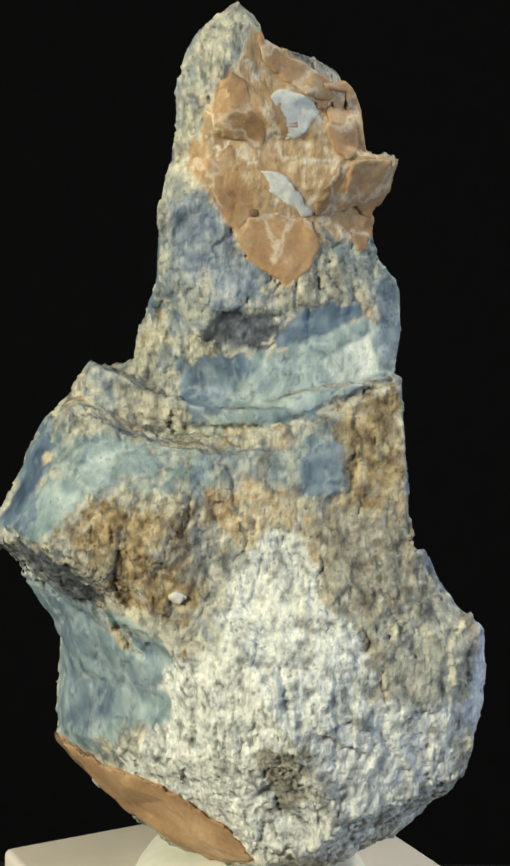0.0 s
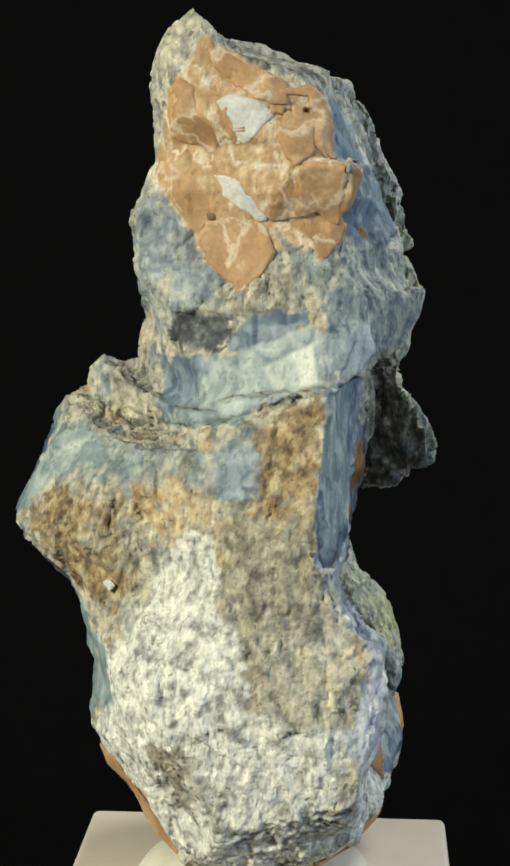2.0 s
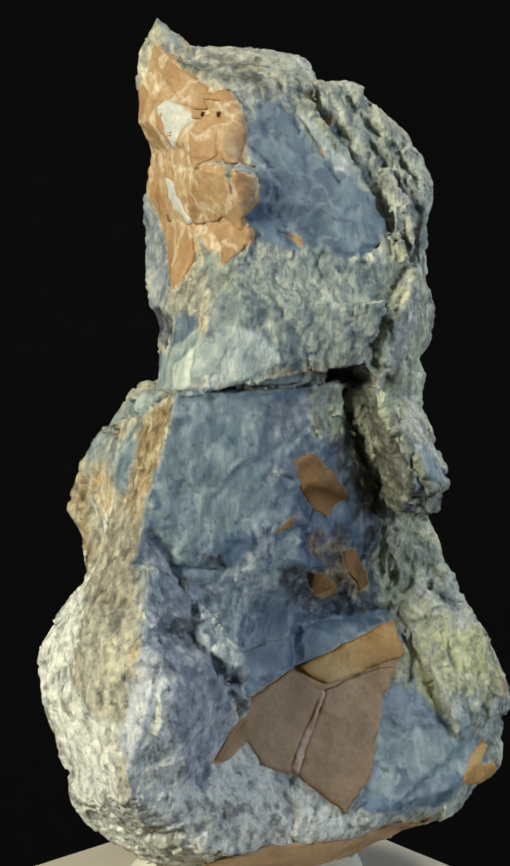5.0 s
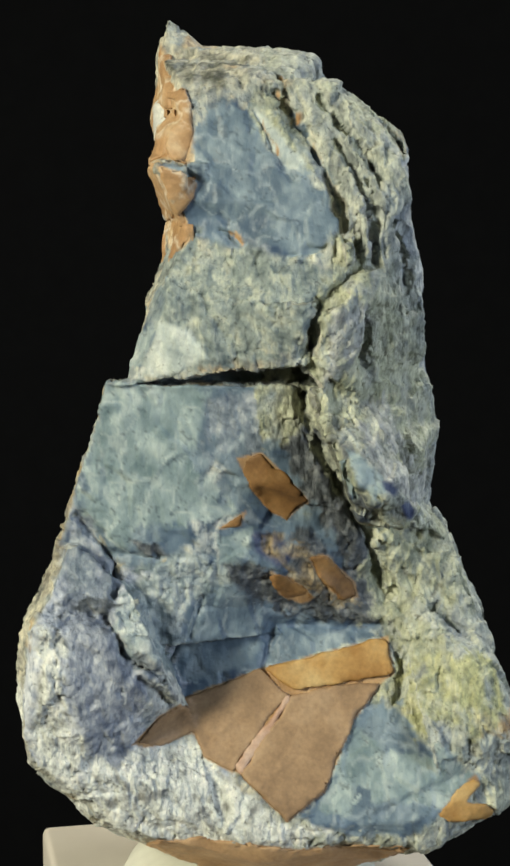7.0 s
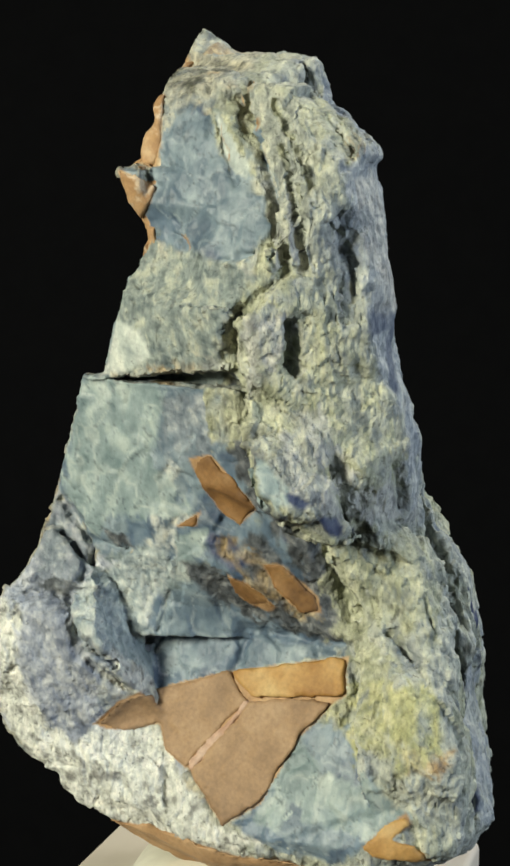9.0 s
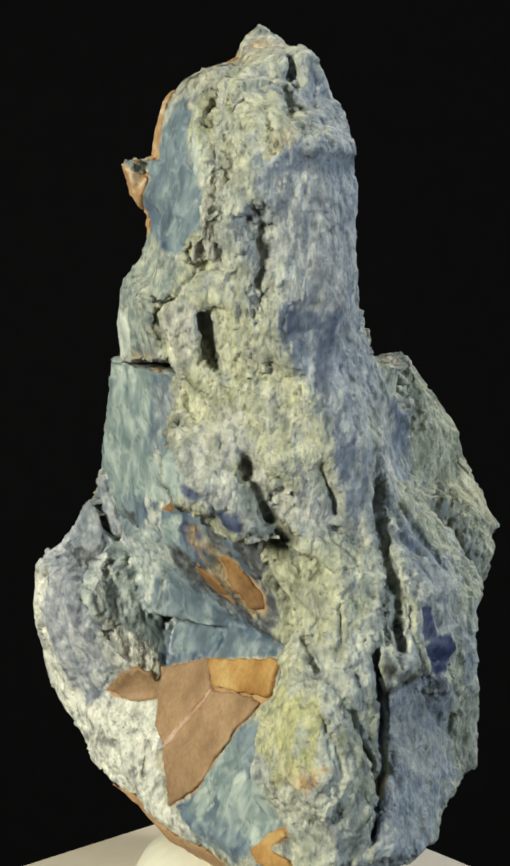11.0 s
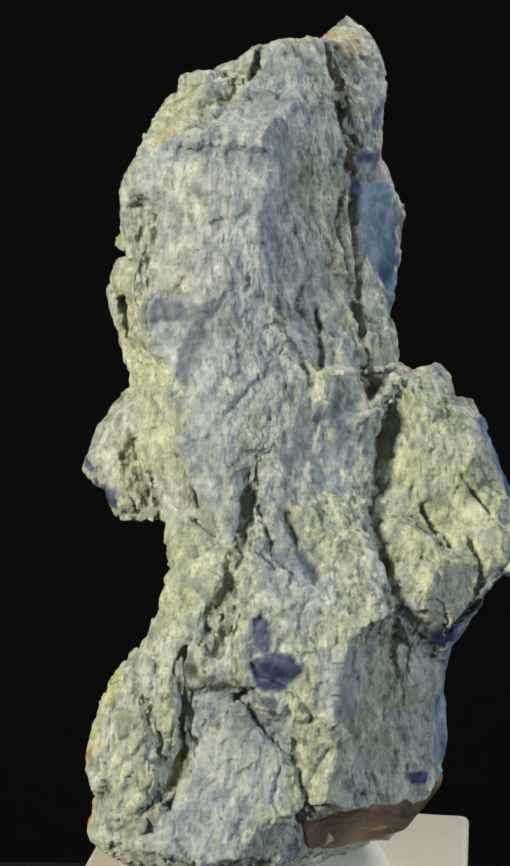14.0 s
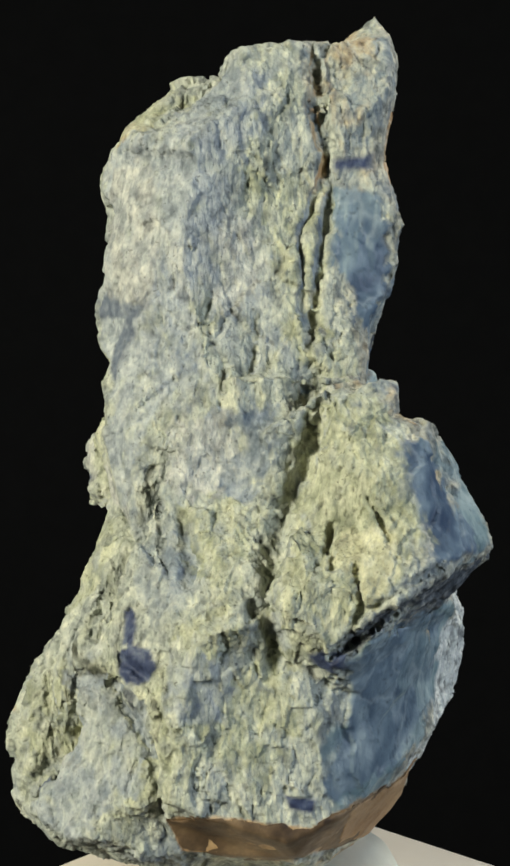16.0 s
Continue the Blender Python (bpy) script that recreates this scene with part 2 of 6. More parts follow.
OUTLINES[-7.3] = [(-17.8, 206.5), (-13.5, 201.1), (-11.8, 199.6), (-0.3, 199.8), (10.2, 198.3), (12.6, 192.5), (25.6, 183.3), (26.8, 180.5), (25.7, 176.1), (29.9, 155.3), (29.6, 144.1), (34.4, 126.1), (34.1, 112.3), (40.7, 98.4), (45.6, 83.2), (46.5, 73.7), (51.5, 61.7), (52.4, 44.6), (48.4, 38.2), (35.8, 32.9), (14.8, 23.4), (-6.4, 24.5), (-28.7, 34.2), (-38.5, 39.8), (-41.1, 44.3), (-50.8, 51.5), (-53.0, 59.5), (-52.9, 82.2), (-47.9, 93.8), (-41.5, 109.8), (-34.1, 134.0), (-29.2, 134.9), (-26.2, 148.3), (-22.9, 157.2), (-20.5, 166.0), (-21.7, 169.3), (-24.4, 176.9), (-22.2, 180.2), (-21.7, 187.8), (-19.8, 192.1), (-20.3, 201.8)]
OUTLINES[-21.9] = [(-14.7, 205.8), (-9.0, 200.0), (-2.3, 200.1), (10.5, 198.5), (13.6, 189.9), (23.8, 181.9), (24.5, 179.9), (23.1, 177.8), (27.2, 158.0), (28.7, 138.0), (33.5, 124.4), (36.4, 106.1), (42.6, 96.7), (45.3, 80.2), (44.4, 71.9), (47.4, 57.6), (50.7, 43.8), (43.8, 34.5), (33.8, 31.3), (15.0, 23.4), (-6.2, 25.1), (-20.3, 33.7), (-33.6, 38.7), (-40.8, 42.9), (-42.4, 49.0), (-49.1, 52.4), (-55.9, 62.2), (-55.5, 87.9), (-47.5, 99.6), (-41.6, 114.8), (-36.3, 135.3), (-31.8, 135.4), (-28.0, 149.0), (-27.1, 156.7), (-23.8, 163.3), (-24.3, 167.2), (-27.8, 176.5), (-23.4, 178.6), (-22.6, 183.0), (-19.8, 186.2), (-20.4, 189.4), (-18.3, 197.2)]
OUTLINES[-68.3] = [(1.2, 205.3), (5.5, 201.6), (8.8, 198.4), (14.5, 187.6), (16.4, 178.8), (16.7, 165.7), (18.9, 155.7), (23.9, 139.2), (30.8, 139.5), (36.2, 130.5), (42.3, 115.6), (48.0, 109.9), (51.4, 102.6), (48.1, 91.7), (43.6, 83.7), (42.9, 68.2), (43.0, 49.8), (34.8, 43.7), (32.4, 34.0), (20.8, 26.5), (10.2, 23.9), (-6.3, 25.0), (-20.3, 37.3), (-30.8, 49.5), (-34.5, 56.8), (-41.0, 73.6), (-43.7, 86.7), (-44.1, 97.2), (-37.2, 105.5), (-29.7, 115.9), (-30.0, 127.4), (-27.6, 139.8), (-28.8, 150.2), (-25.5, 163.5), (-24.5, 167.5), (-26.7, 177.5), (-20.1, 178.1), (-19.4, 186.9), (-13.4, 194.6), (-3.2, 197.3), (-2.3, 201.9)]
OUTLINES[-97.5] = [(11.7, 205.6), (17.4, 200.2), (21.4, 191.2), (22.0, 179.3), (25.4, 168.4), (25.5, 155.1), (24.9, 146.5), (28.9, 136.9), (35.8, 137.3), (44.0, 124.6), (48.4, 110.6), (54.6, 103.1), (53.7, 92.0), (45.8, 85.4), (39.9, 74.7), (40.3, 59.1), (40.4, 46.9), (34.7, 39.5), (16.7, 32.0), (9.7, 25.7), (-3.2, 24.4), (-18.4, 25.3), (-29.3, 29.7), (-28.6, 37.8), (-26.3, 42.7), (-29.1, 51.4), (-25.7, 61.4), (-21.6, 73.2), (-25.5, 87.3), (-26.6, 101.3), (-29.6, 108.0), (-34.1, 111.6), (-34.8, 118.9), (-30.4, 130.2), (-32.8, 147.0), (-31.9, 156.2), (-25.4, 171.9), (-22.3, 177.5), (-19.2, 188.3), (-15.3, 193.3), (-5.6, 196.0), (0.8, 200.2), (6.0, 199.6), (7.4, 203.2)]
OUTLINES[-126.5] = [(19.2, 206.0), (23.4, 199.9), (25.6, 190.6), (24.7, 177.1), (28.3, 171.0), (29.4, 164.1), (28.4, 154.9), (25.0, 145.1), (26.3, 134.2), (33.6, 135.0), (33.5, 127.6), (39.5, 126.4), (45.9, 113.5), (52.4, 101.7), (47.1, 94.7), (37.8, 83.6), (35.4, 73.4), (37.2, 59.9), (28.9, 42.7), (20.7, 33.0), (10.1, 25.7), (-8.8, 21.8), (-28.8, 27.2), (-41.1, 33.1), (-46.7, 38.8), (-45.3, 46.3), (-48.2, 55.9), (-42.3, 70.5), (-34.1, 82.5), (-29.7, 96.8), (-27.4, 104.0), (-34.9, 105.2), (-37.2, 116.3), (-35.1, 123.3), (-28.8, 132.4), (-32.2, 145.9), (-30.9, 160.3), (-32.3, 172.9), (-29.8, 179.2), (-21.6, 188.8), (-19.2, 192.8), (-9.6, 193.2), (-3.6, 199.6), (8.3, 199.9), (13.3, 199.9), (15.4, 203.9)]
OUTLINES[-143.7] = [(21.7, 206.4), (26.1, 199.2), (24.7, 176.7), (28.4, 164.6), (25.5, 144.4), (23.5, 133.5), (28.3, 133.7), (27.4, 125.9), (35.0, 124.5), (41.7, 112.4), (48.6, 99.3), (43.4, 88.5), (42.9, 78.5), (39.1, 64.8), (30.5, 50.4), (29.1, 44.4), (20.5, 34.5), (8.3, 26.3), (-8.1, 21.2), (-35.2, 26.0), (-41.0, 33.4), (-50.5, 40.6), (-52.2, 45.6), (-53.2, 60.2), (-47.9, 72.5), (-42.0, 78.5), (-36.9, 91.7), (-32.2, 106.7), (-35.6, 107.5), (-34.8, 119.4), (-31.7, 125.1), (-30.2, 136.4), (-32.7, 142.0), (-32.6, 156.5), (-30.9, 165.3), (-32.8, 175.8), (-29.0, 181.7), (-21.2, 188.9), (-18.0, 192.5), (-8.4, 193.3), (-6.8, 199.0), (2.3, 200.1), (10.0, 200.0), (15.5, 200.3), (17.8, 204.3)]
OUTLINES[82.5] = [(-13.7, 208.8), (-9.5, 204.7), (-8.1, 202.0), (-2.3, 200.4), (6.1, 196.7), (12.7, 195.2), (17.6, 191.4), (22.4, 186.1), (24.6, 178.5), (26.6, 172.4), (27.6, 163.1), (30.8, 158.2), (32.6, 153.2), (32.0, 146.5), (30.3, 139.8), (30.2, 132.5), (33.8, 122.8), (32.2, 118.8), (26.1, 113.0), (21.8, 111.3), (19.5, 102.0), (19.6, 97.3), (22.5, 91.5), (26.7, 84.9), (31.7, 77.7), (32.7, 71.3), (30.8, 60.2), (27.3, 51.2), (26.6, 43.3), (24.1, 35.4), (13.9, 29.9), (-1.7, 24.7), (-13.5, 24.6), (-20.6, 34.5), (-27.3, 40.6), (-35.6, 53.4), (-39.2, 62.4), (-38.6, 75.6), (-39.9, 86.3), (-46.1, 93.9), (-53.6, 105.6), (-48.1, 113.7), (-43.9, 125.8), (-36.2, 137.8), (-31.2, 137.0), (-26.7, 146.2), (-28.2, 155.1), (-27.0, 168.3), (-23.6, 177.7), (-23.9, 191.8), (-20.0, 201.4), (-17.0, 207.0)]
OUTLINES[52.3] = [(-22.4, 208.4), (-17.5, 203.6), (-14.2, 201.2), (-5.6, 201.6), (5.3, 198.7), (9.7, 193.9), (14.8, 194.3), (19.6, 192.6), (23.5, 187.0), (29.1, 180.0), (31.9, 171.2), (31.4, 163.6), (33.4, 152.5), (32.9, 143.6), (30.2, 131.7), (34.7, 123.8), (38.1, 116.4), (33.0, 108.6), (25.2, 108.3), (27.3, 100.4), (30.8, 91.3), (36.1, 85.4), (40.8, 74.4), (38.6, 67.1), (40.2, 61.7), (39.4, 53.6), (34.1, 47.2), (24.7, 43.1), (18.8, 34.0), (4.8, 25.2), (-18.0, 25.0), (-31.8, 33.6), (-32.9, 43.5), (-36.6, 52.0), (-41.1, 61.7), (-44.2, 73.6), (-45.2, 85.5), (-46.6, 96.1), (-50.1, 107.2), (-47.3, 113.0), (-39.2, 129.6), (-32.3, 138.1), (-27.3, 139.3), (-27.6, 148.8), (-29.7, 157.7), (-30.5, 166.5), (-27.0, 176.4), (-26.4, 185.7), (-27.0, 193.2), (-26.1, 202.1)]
# mineral zones, some with shade painted in: (zone, turn of the table, outline in mm in the camera's view, softness of
# the rim in mm)
ZONES = []
ZONES.append(('cream', 90.1, [(-20.4, 175.9), (-13.8, 203.8), (-9.5, 207), (8, 195.4), (17.9, 186.9), (22.5, 176.1), (22.7, 165.1), (15.2, 147.4), (-0.4, 147.3), (-9.4, 145), (-20.5, 142.7), (-26.1, 147.1), (-24.9, 164.9)], 2.5))
ZONES.append(('mottle', 105.2, [(-18.9, 172), (-9, 169.8), (-5.6, 156.6), (-0.1, 151.1), (3.3, 146.6), (-5.6, 144.4), (-19, 139.8), (-21.2, 151), (-20.1, 161)], 1.5))
ZONES.append(('mottle', 74.9, [(-26.5, 166.3), (-17.6, 166.3), (-15.4, 159.7), (-17.7, 151.9), (-24.3, 149.7), (-26.5, 156.3)], 1.5))
ZONES.append(('grit', 74.9, [(3.4, 162), (12.3, 163.2), (12.4, 152.1), (5.7, 147.6), (-6.5, 147.5), (-1, 154.3)], 1.5))
# lobe under the overhang: dark grit with the overhang's shade in its colour
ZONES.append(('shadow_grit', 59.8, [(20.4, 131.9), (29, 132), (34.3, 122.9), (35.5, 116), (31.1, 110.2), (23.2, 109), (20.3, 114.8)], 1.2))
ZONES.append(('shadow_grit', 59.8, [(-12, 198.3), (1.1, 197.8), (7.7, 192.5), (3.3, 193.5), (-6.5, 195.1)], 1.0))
ZONES.append(('schist', 52.2, [(7.6, 192.7), (17.5, 191.7), (27.5, 178.8), (30, 165.7), (23.3, 167.8), (17.6, 180.9), (11, 188.4)], 1.5))
ZONES.append(('cream', 74.9, [(-20.8, 193.4), (-15.9, 193.5), (-5.5, 178.9), (5.5, 174.1), (12.3, 161), (7.9, 156.5), (-6.5, 150.9), (-17.6, 165.2), (-22, 176.1)], 1.5))
ZONES.append(('veined', 74.9, [(-22, 177.2), (-18.9, 192.4), (-13.4, 202), (-9.9, 199.9), (-1.6, 193.7), (4.3, 192.5), (11.1, 186.1), (15.2, 176.7), (13.8, 164.7), (10.6, 158.3), (7.4, 160.9), (0.5, 159.9), (-5.4, 151.7), (-13.4, 157.4), (-20.7, 173.3)], 0.8))
ZONES.append(('white', 74.9, [(-13.7, 190.8), (-7.7, 188.1), (-0.1, 186.5), (-1.7, 181.7), (-6.6, 179.9), (-9.9, 184.3)], 0.6))
ZONES.append(('white', 74.9, [(-10.4, 174.6), (-4.4, 172.4), (-1.3, 166.2), (-5.5, 166.9), (-9.9, 170.7)], 0.6))
ZONES.append(('white', 90.1, [(-1.8, 186.8), (5.9, 186.8), (4.9, 180.9), (-0.6, 180.1)], 0.8))
ZONES.append(('blue', 52.2, [(3.9, 185.7), (9.9, 188.4), (16.5, 180.9), (23.4, 165.6), (25.6, 162.4), (22.3, 161.2), (12.4, 160.1), (3.5, 162.2), (4, 174.3)], 1.2))
ZONES.append(('pale', -14.6, [(-6.5, 188.8), (-2.2, 186.2), (4.7, 178.7), (5.7, 174.5), (0.5, 175.3), (-3, 180.4)], 0.4))
ZONES.append(('white', -14.6, [(-27.2, 148.5), (-22.9, 147.6), (-17.7, 138.9), (-28.2, 135), (-31, 135)], 0.8))
ZONES.append(('blue', -0.0, [(-12.2, 187.1), (-4.8, 189.9), (1.9, 174.7), (6.3, 174.8), (9.7, 166), (14.1, 161.6), (7.5, 158.3), (-4.7, 158.2), (-11.3, 163.7), (-15.2, 165.9), (-14.1, 173.6)], 1.2))
ZONES.append(('moss', -0.0, [(-18, 163.7), (-4.7, 159.3), (8.6, 158.3), (6.5, 152.7), (-0.2, 143.8), (-9.1, 139.2), (-16.9, 143.7), (-22.5, 148.1), (-23.6, 154.8)], 3.0))
ZONES.append(('dark', 82.5, [(-18.5, 144.5), (-12.9, 147.3), (-5.1, 145.7), (-4.6, 141.8), (-11.8, 138.3), (-18.5, 140.6)], 1.2))
ZONES.append(('blue', 82.5, [(-20.8, 136), (-11.8, 137.2), (-9.6, 131.6), (-14.1, 126.4), (-20.8, 126.4)], 1.0))
ZONES.append(('teal', 82.5, [(-11.8, 137.2), (-4, 137.3), (1.6, 140.7), (12.7, 144.7), (15.7, 132.9), (6.2, 129.4), (-3.9, 124.2), (-17.5, 123), (-20.8, 125.8), (-11.8, 127.6)], 1.0))
ZONES.append(('blue', 82.5, [(-4.6, 141.8), (-1.8, 145.7), (8.2, 147.4), (12.2, 145.2), (3.8, 140.7), (-4, 137.8)], 0.8))
ZONES.append(('blue', 97.7, [(23.5, 155.9), (27.5, 152.6), (28.8, 142.6), (25, 134.6), (20.4, 143.6)], 1.0))
ZONES.append(('sea', 97.7, [(-43.6, 122.9), (-31.2, 121.8), (-15.4, 118.5), (0.4, 118.6), (13.9, 126.6), (18.4, 125.5), (18.6, 114.1), (6.2, 107.6), (-14.2, 105.8), (-24.5, 108), (-35.8, 110.3), (-49.6, 99.7), (-48.3, 110.2)], 2.0))
ZONES.append(('teal', 105.2, [(-46.3, 110), (-35, 111.2), (-39.6, 100.7), (-48.8, 97.1)], 1.5))
ZONES.append(('rust', 97.7, [(-43.8, 104.4), (-33.5, 109.1), (-23.4, 102.2), (-25.7, 95.2), (-14.3, 89.4), (-22.3, 81.1), (-32.6, 85.7), (-38.3, 94), (-47.3, 98.6)], 2.5))
ZONES.append(('ochre', 97.7, [(-16.5, 108.1), (-5.2, 110.5), (-1.7, 104.7), (-10.8, 100), (-18.8, 101.1)], 2.0))
ZONES.append(('grit', 97.7, [(13.9, 128.9), (25, 132.4), (25.5, 103.7), (32.5, 99.1), (40.9, 79.1), (26, 77.8), (19.3, 62.2), (7.7, 62.1), (12.2, 75.4), (7.4, 96.6), (16.4, 108.3)], 3.0))
# underside of the jutting corner, its shade painted into the colour
ZONES.append(('dark', 105.2, [(-49.4, 97.1), (-42, 96), (-31.8, 85.5), (-39.9, 83.1), (-44.4, 87.8)], 1.2))
ZONES.append(('teal', 105.2, [(-41.7, 72.3), (-34.8, 76.6), (-30.2, 68.2), (-31.4, 60.4), (-34.4, 54.3), (-41.4, 56.1)], 1.4))
ZONES.append(('white', 97.7, [(-23.5, 75.1), (-16.6, 75.2), (-6.3, 101.2), (2.8, 102.4), (7.5, 91.9), (9.9, 75.3), (6.6, 62.1), (37.8, 63.5), (37, 49), (31.4, 36.7), (15.1, 28.1), (-4.9, 28), (-21.3, 41.2), (-39.8, 57), (-28.3, 53.4)], 3.0))
ZONES.append(('white', -0.0, [(-48.1, 78.8), (-42.1, 97.7), (-37.4, 105.9), (-36.4, 97.7), (-41.1, 88.3), (-39, 68.1), (-28.7, 53.7), (-17.1, 58.6), (-8.9, 50.2), (2.8, 39.2), (9.8, 38), (9.9, 31.8), (-32.4, 36.5), (-39.3, 43.8), (-48.5, 52.3)], 1.5))
ZONES.append(('lilac', -0.0, [(-39.8, 103.6), (-31.8, 97.8), (-33.1, 81.3), (-27.5, 69.4), (-26.4, 57.3), (-33.4, 50), (-41.4, 62.1), (-42.3, 85.9)], 2.0))
ZONES.append(('blue', 44.8, [(-9.1, 130.7), (18.3, 133.7), (22.1, 109.7), (23.6, 87.6), (6.4, 85.1), (4.2, 75.6), (-7.3, 74.3), (-11.4, 90.9), (-15.9, 102.5), (-13.1, 115.3)], 1.0))
ZONES.append(('blue', -0.0, [(-31.8, 132.9), (7.2, 132.5), (13.6, 115.5), (24.2, 88.7), (25.5, 81.7), (-0.9, 72.6), (-18.2, 67), (-26.3, 73), (-33, 97.8), (-39.7, 105.9), (-38.5, 109.4)], 1.0))
ZONES.append(('blue', -21.9, [(-36.3, 134.8), (-2, 133.3), (2.6, 116.2), (18.9, 82.4), (-4.1, 73.4), (-20.2, 67.8), (-28.2, 80.9), (-31.5, 98.6), (-41.6, 110.1)], 1.0))
ZONES.append(('lilac', -21.9, [(-41.6, 110.1), (-32.7, 98.6), (-33.9, 86.8), (-27.1, 79.8), (-29.5, 66.6), (-37.7, 56.9), (-48.1, 59.2), (-51.2, 80.8), (-47.5, 98.5)], 1.5))
ZONES.append(('pale', -68.3, [(-37.2, 105.5), (-29.7, 114.8), (-16.7, 97.4), (-14.5, 83.3), (-20.2, 76.1), (-29.4, 76.1), (-37.3, 91.4)], 1.5))
ZONES.append(('white', -68.3, [(-43.5, 97.3), (-37.2, 104.3), (-31.6, 87.9), (-20.2, 75), (-24.9, 66.5), (-20.3, 61.7), (-22.7, 44.7), (-34.2, 56.8), (-41, 73.6)], 1.5))
ZONES.append(('pale', -0.0, [(-31, 132.3), (-21.4, 132.4), (-23.7, 117.5), (-28.3, 109.4), (-36.3, 108.2), (-36.2, 111.7)], 1.5))
# undercut and crevices of the hollow, their shade painted dark
ZONES.append(('dark', -0.0, [(-27.2, 101.3), (-21.6, 100.2), (-21, 96.7), (-26.1, 96.6)], 0.8))
ZONES.append(('dark', -0.0, [(-34.3, 83.6), (-25.1, 82.5), (-21.7, 69.4), (-27.4, 70.6), (-32, 76.5)], 1.5))
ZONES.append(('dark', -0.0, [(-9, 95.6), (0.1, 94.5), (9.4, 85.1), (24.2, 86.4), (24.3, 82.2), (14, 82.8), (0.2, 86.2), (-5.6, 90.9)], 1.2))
# shade beside the rind, painted on the hollow's wall
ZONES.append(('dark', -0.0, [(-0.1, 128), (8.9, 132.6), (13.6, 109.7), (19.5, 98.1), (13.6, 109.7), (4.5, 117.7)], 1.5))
ZONES.append(('blue', -7.3, [(17.3, 62.1), (23.5, 66.9), (27.1, 59.1), (36, 50.7), (36.8, 43.4), (28.7, 34.7), (14.6, 37.7), (8.8, 40.7), (9.9, 45.6)], 0.8))
ZONES.append(('blue', -7.3, [(9.9, 45.6), (17.3, 62.1), (22.5, 59.1), (20.4, 44.5), (14.6, 37.7), (8.2, 39.5)], 1.0))
ZONES.append(('lime', -21.9, [(15.2, 101.2), (18.6, 103.6), (30, 97.8), (27.9, 91.9), (18.8, 86)], 3.0))
ZONES.append(('lime', -21.9, [(23.6, 74.1), (37.5, 70.6), (40, 59.8), (26.1, 60.9)], 3.0))
ZONES.append(('lime', -7.3, [(13.2, 160.7), (12.2, 153), (4.4, 148.5), (2.2, 139.5), (4.6, 125.9), (18.4, 107.6), (21.8, 106.5), (9.1, 128.2), (7.8, 144), (17.7, 155.2)], 2.0))
ZONES.append(('navy', -21.9, [(16.2, 107), (20.2, 107.1), (20.8, 103.6), (18.6, 103)], 1.0))
ZONES.append(('blue', -109.4, [(18.4, 170.7), (23.9, 171.8), (26.4, 164.7), (26.1, 155.8), (23.1, 150.8), (19.6, 159.1)], 1.0))
ZONES.append(('navy', -109.4, [(17.2, 177.7), (22.6, 178.8), (22.7, 176.1), (17.8, 175.6)], 1.0))
ZONES.append(('slate', -109.4, [(1.1, 115), (13.4, 128.8), (17.9, 122), (13.6, 110.5), (4.5, 108.1)], 3.0))
ZONES.append(('slate', -97.5, [(-9.3, 128), (-1.4, 126.9), (-0.1, 102.7), (-5.8, 101.5), (-8.1, 114.2)], 3.0))
ZONES.append(('slate', -109.4, [(-3.8, 196), (6, 194.9), (8.3, 186.4), (4, 175.5), (-0.4, 180.9), (-9.2, 186.3)], 4.0))
ZONES.append(('slate', -109.4, [(2.3, 96.5), (9.2, 97.7), (12.7, 89.5), (7, 88.3)], 2.0))
ZONES.append(('slate', -97.5, [(-9.2, 61.1), (14, 62.5), (14.2, 43), (-9.1, 36.7)], 5.0))
ZONES.append(('navy', -126.5, [(19.2, 45.5), (25, 46.2), (24.5, 43.1), (19.8, 43.3)], 0.7))
ZONES.append(('navy', -109.4, [(23.3, 71.7), (26.7, 71.2), (25.6, 68.8)], 0.8))
ZONES.append(('lime', -126.5, [(18, 129.2), (29.2, 131.6), (35.3, 108.7), (36.7, 97.1), (25.6, 79.3), (17.6, 79.3), (16, 108.6)], 5.0))
ZONES.append(('lime', -143.7, [(4.8, 176.4), (9.2, 174.3), (8.1, 171), (4.8, 171.5)], 1.5))
ZONES.append(('lime', -143.7, [(-16.3, 83.2), (3.2, 85.7), (9.2, 61.9), (1.2, 47.2), (-16.3, 52)], 6.0))
ZONES.append(('teal', -143.7, [(20.5, 77.5), (26.2, 81.1), (40.4, 87.7), (40.6, 77.7), (29.6, 52.3), (26.3, 45), (16.4, 43.7), (19.6, 62)], 1.0))
ZONES.append(('blue', -143.7, [(32.8, 121.9), (38.2, 110.5), (44.8, 97.7), (36.8, 95.4), (30.8, 109.3), (27.8, 120.8)], 1.2))
# shade of the ledge's crease, painted as a narrow dark strip
ZONES.append(('dark', -143.7, [(14.8, 75.1), (26.1, 85.9), (40.8, 94.2), (43.2, 91.9), (28.4, 84.7), (19.4, 75.1)], 0.8))
ZONES.append(('blue', -84.3, [(-8.1, 149.9), (-3.6, 146), (4.2, 147.7), (-0.2, 141), (-1.8, 130.8), (-4.1, 133.1), (-2.4, 142.1), (-9.2, 144.3)], 0.8))
ZONES.append(('navy', -84.3, [(37.4, 110.4), (39.6, 109.3), (40.4, 103.5), (38.1, 104.7)], 0.8))
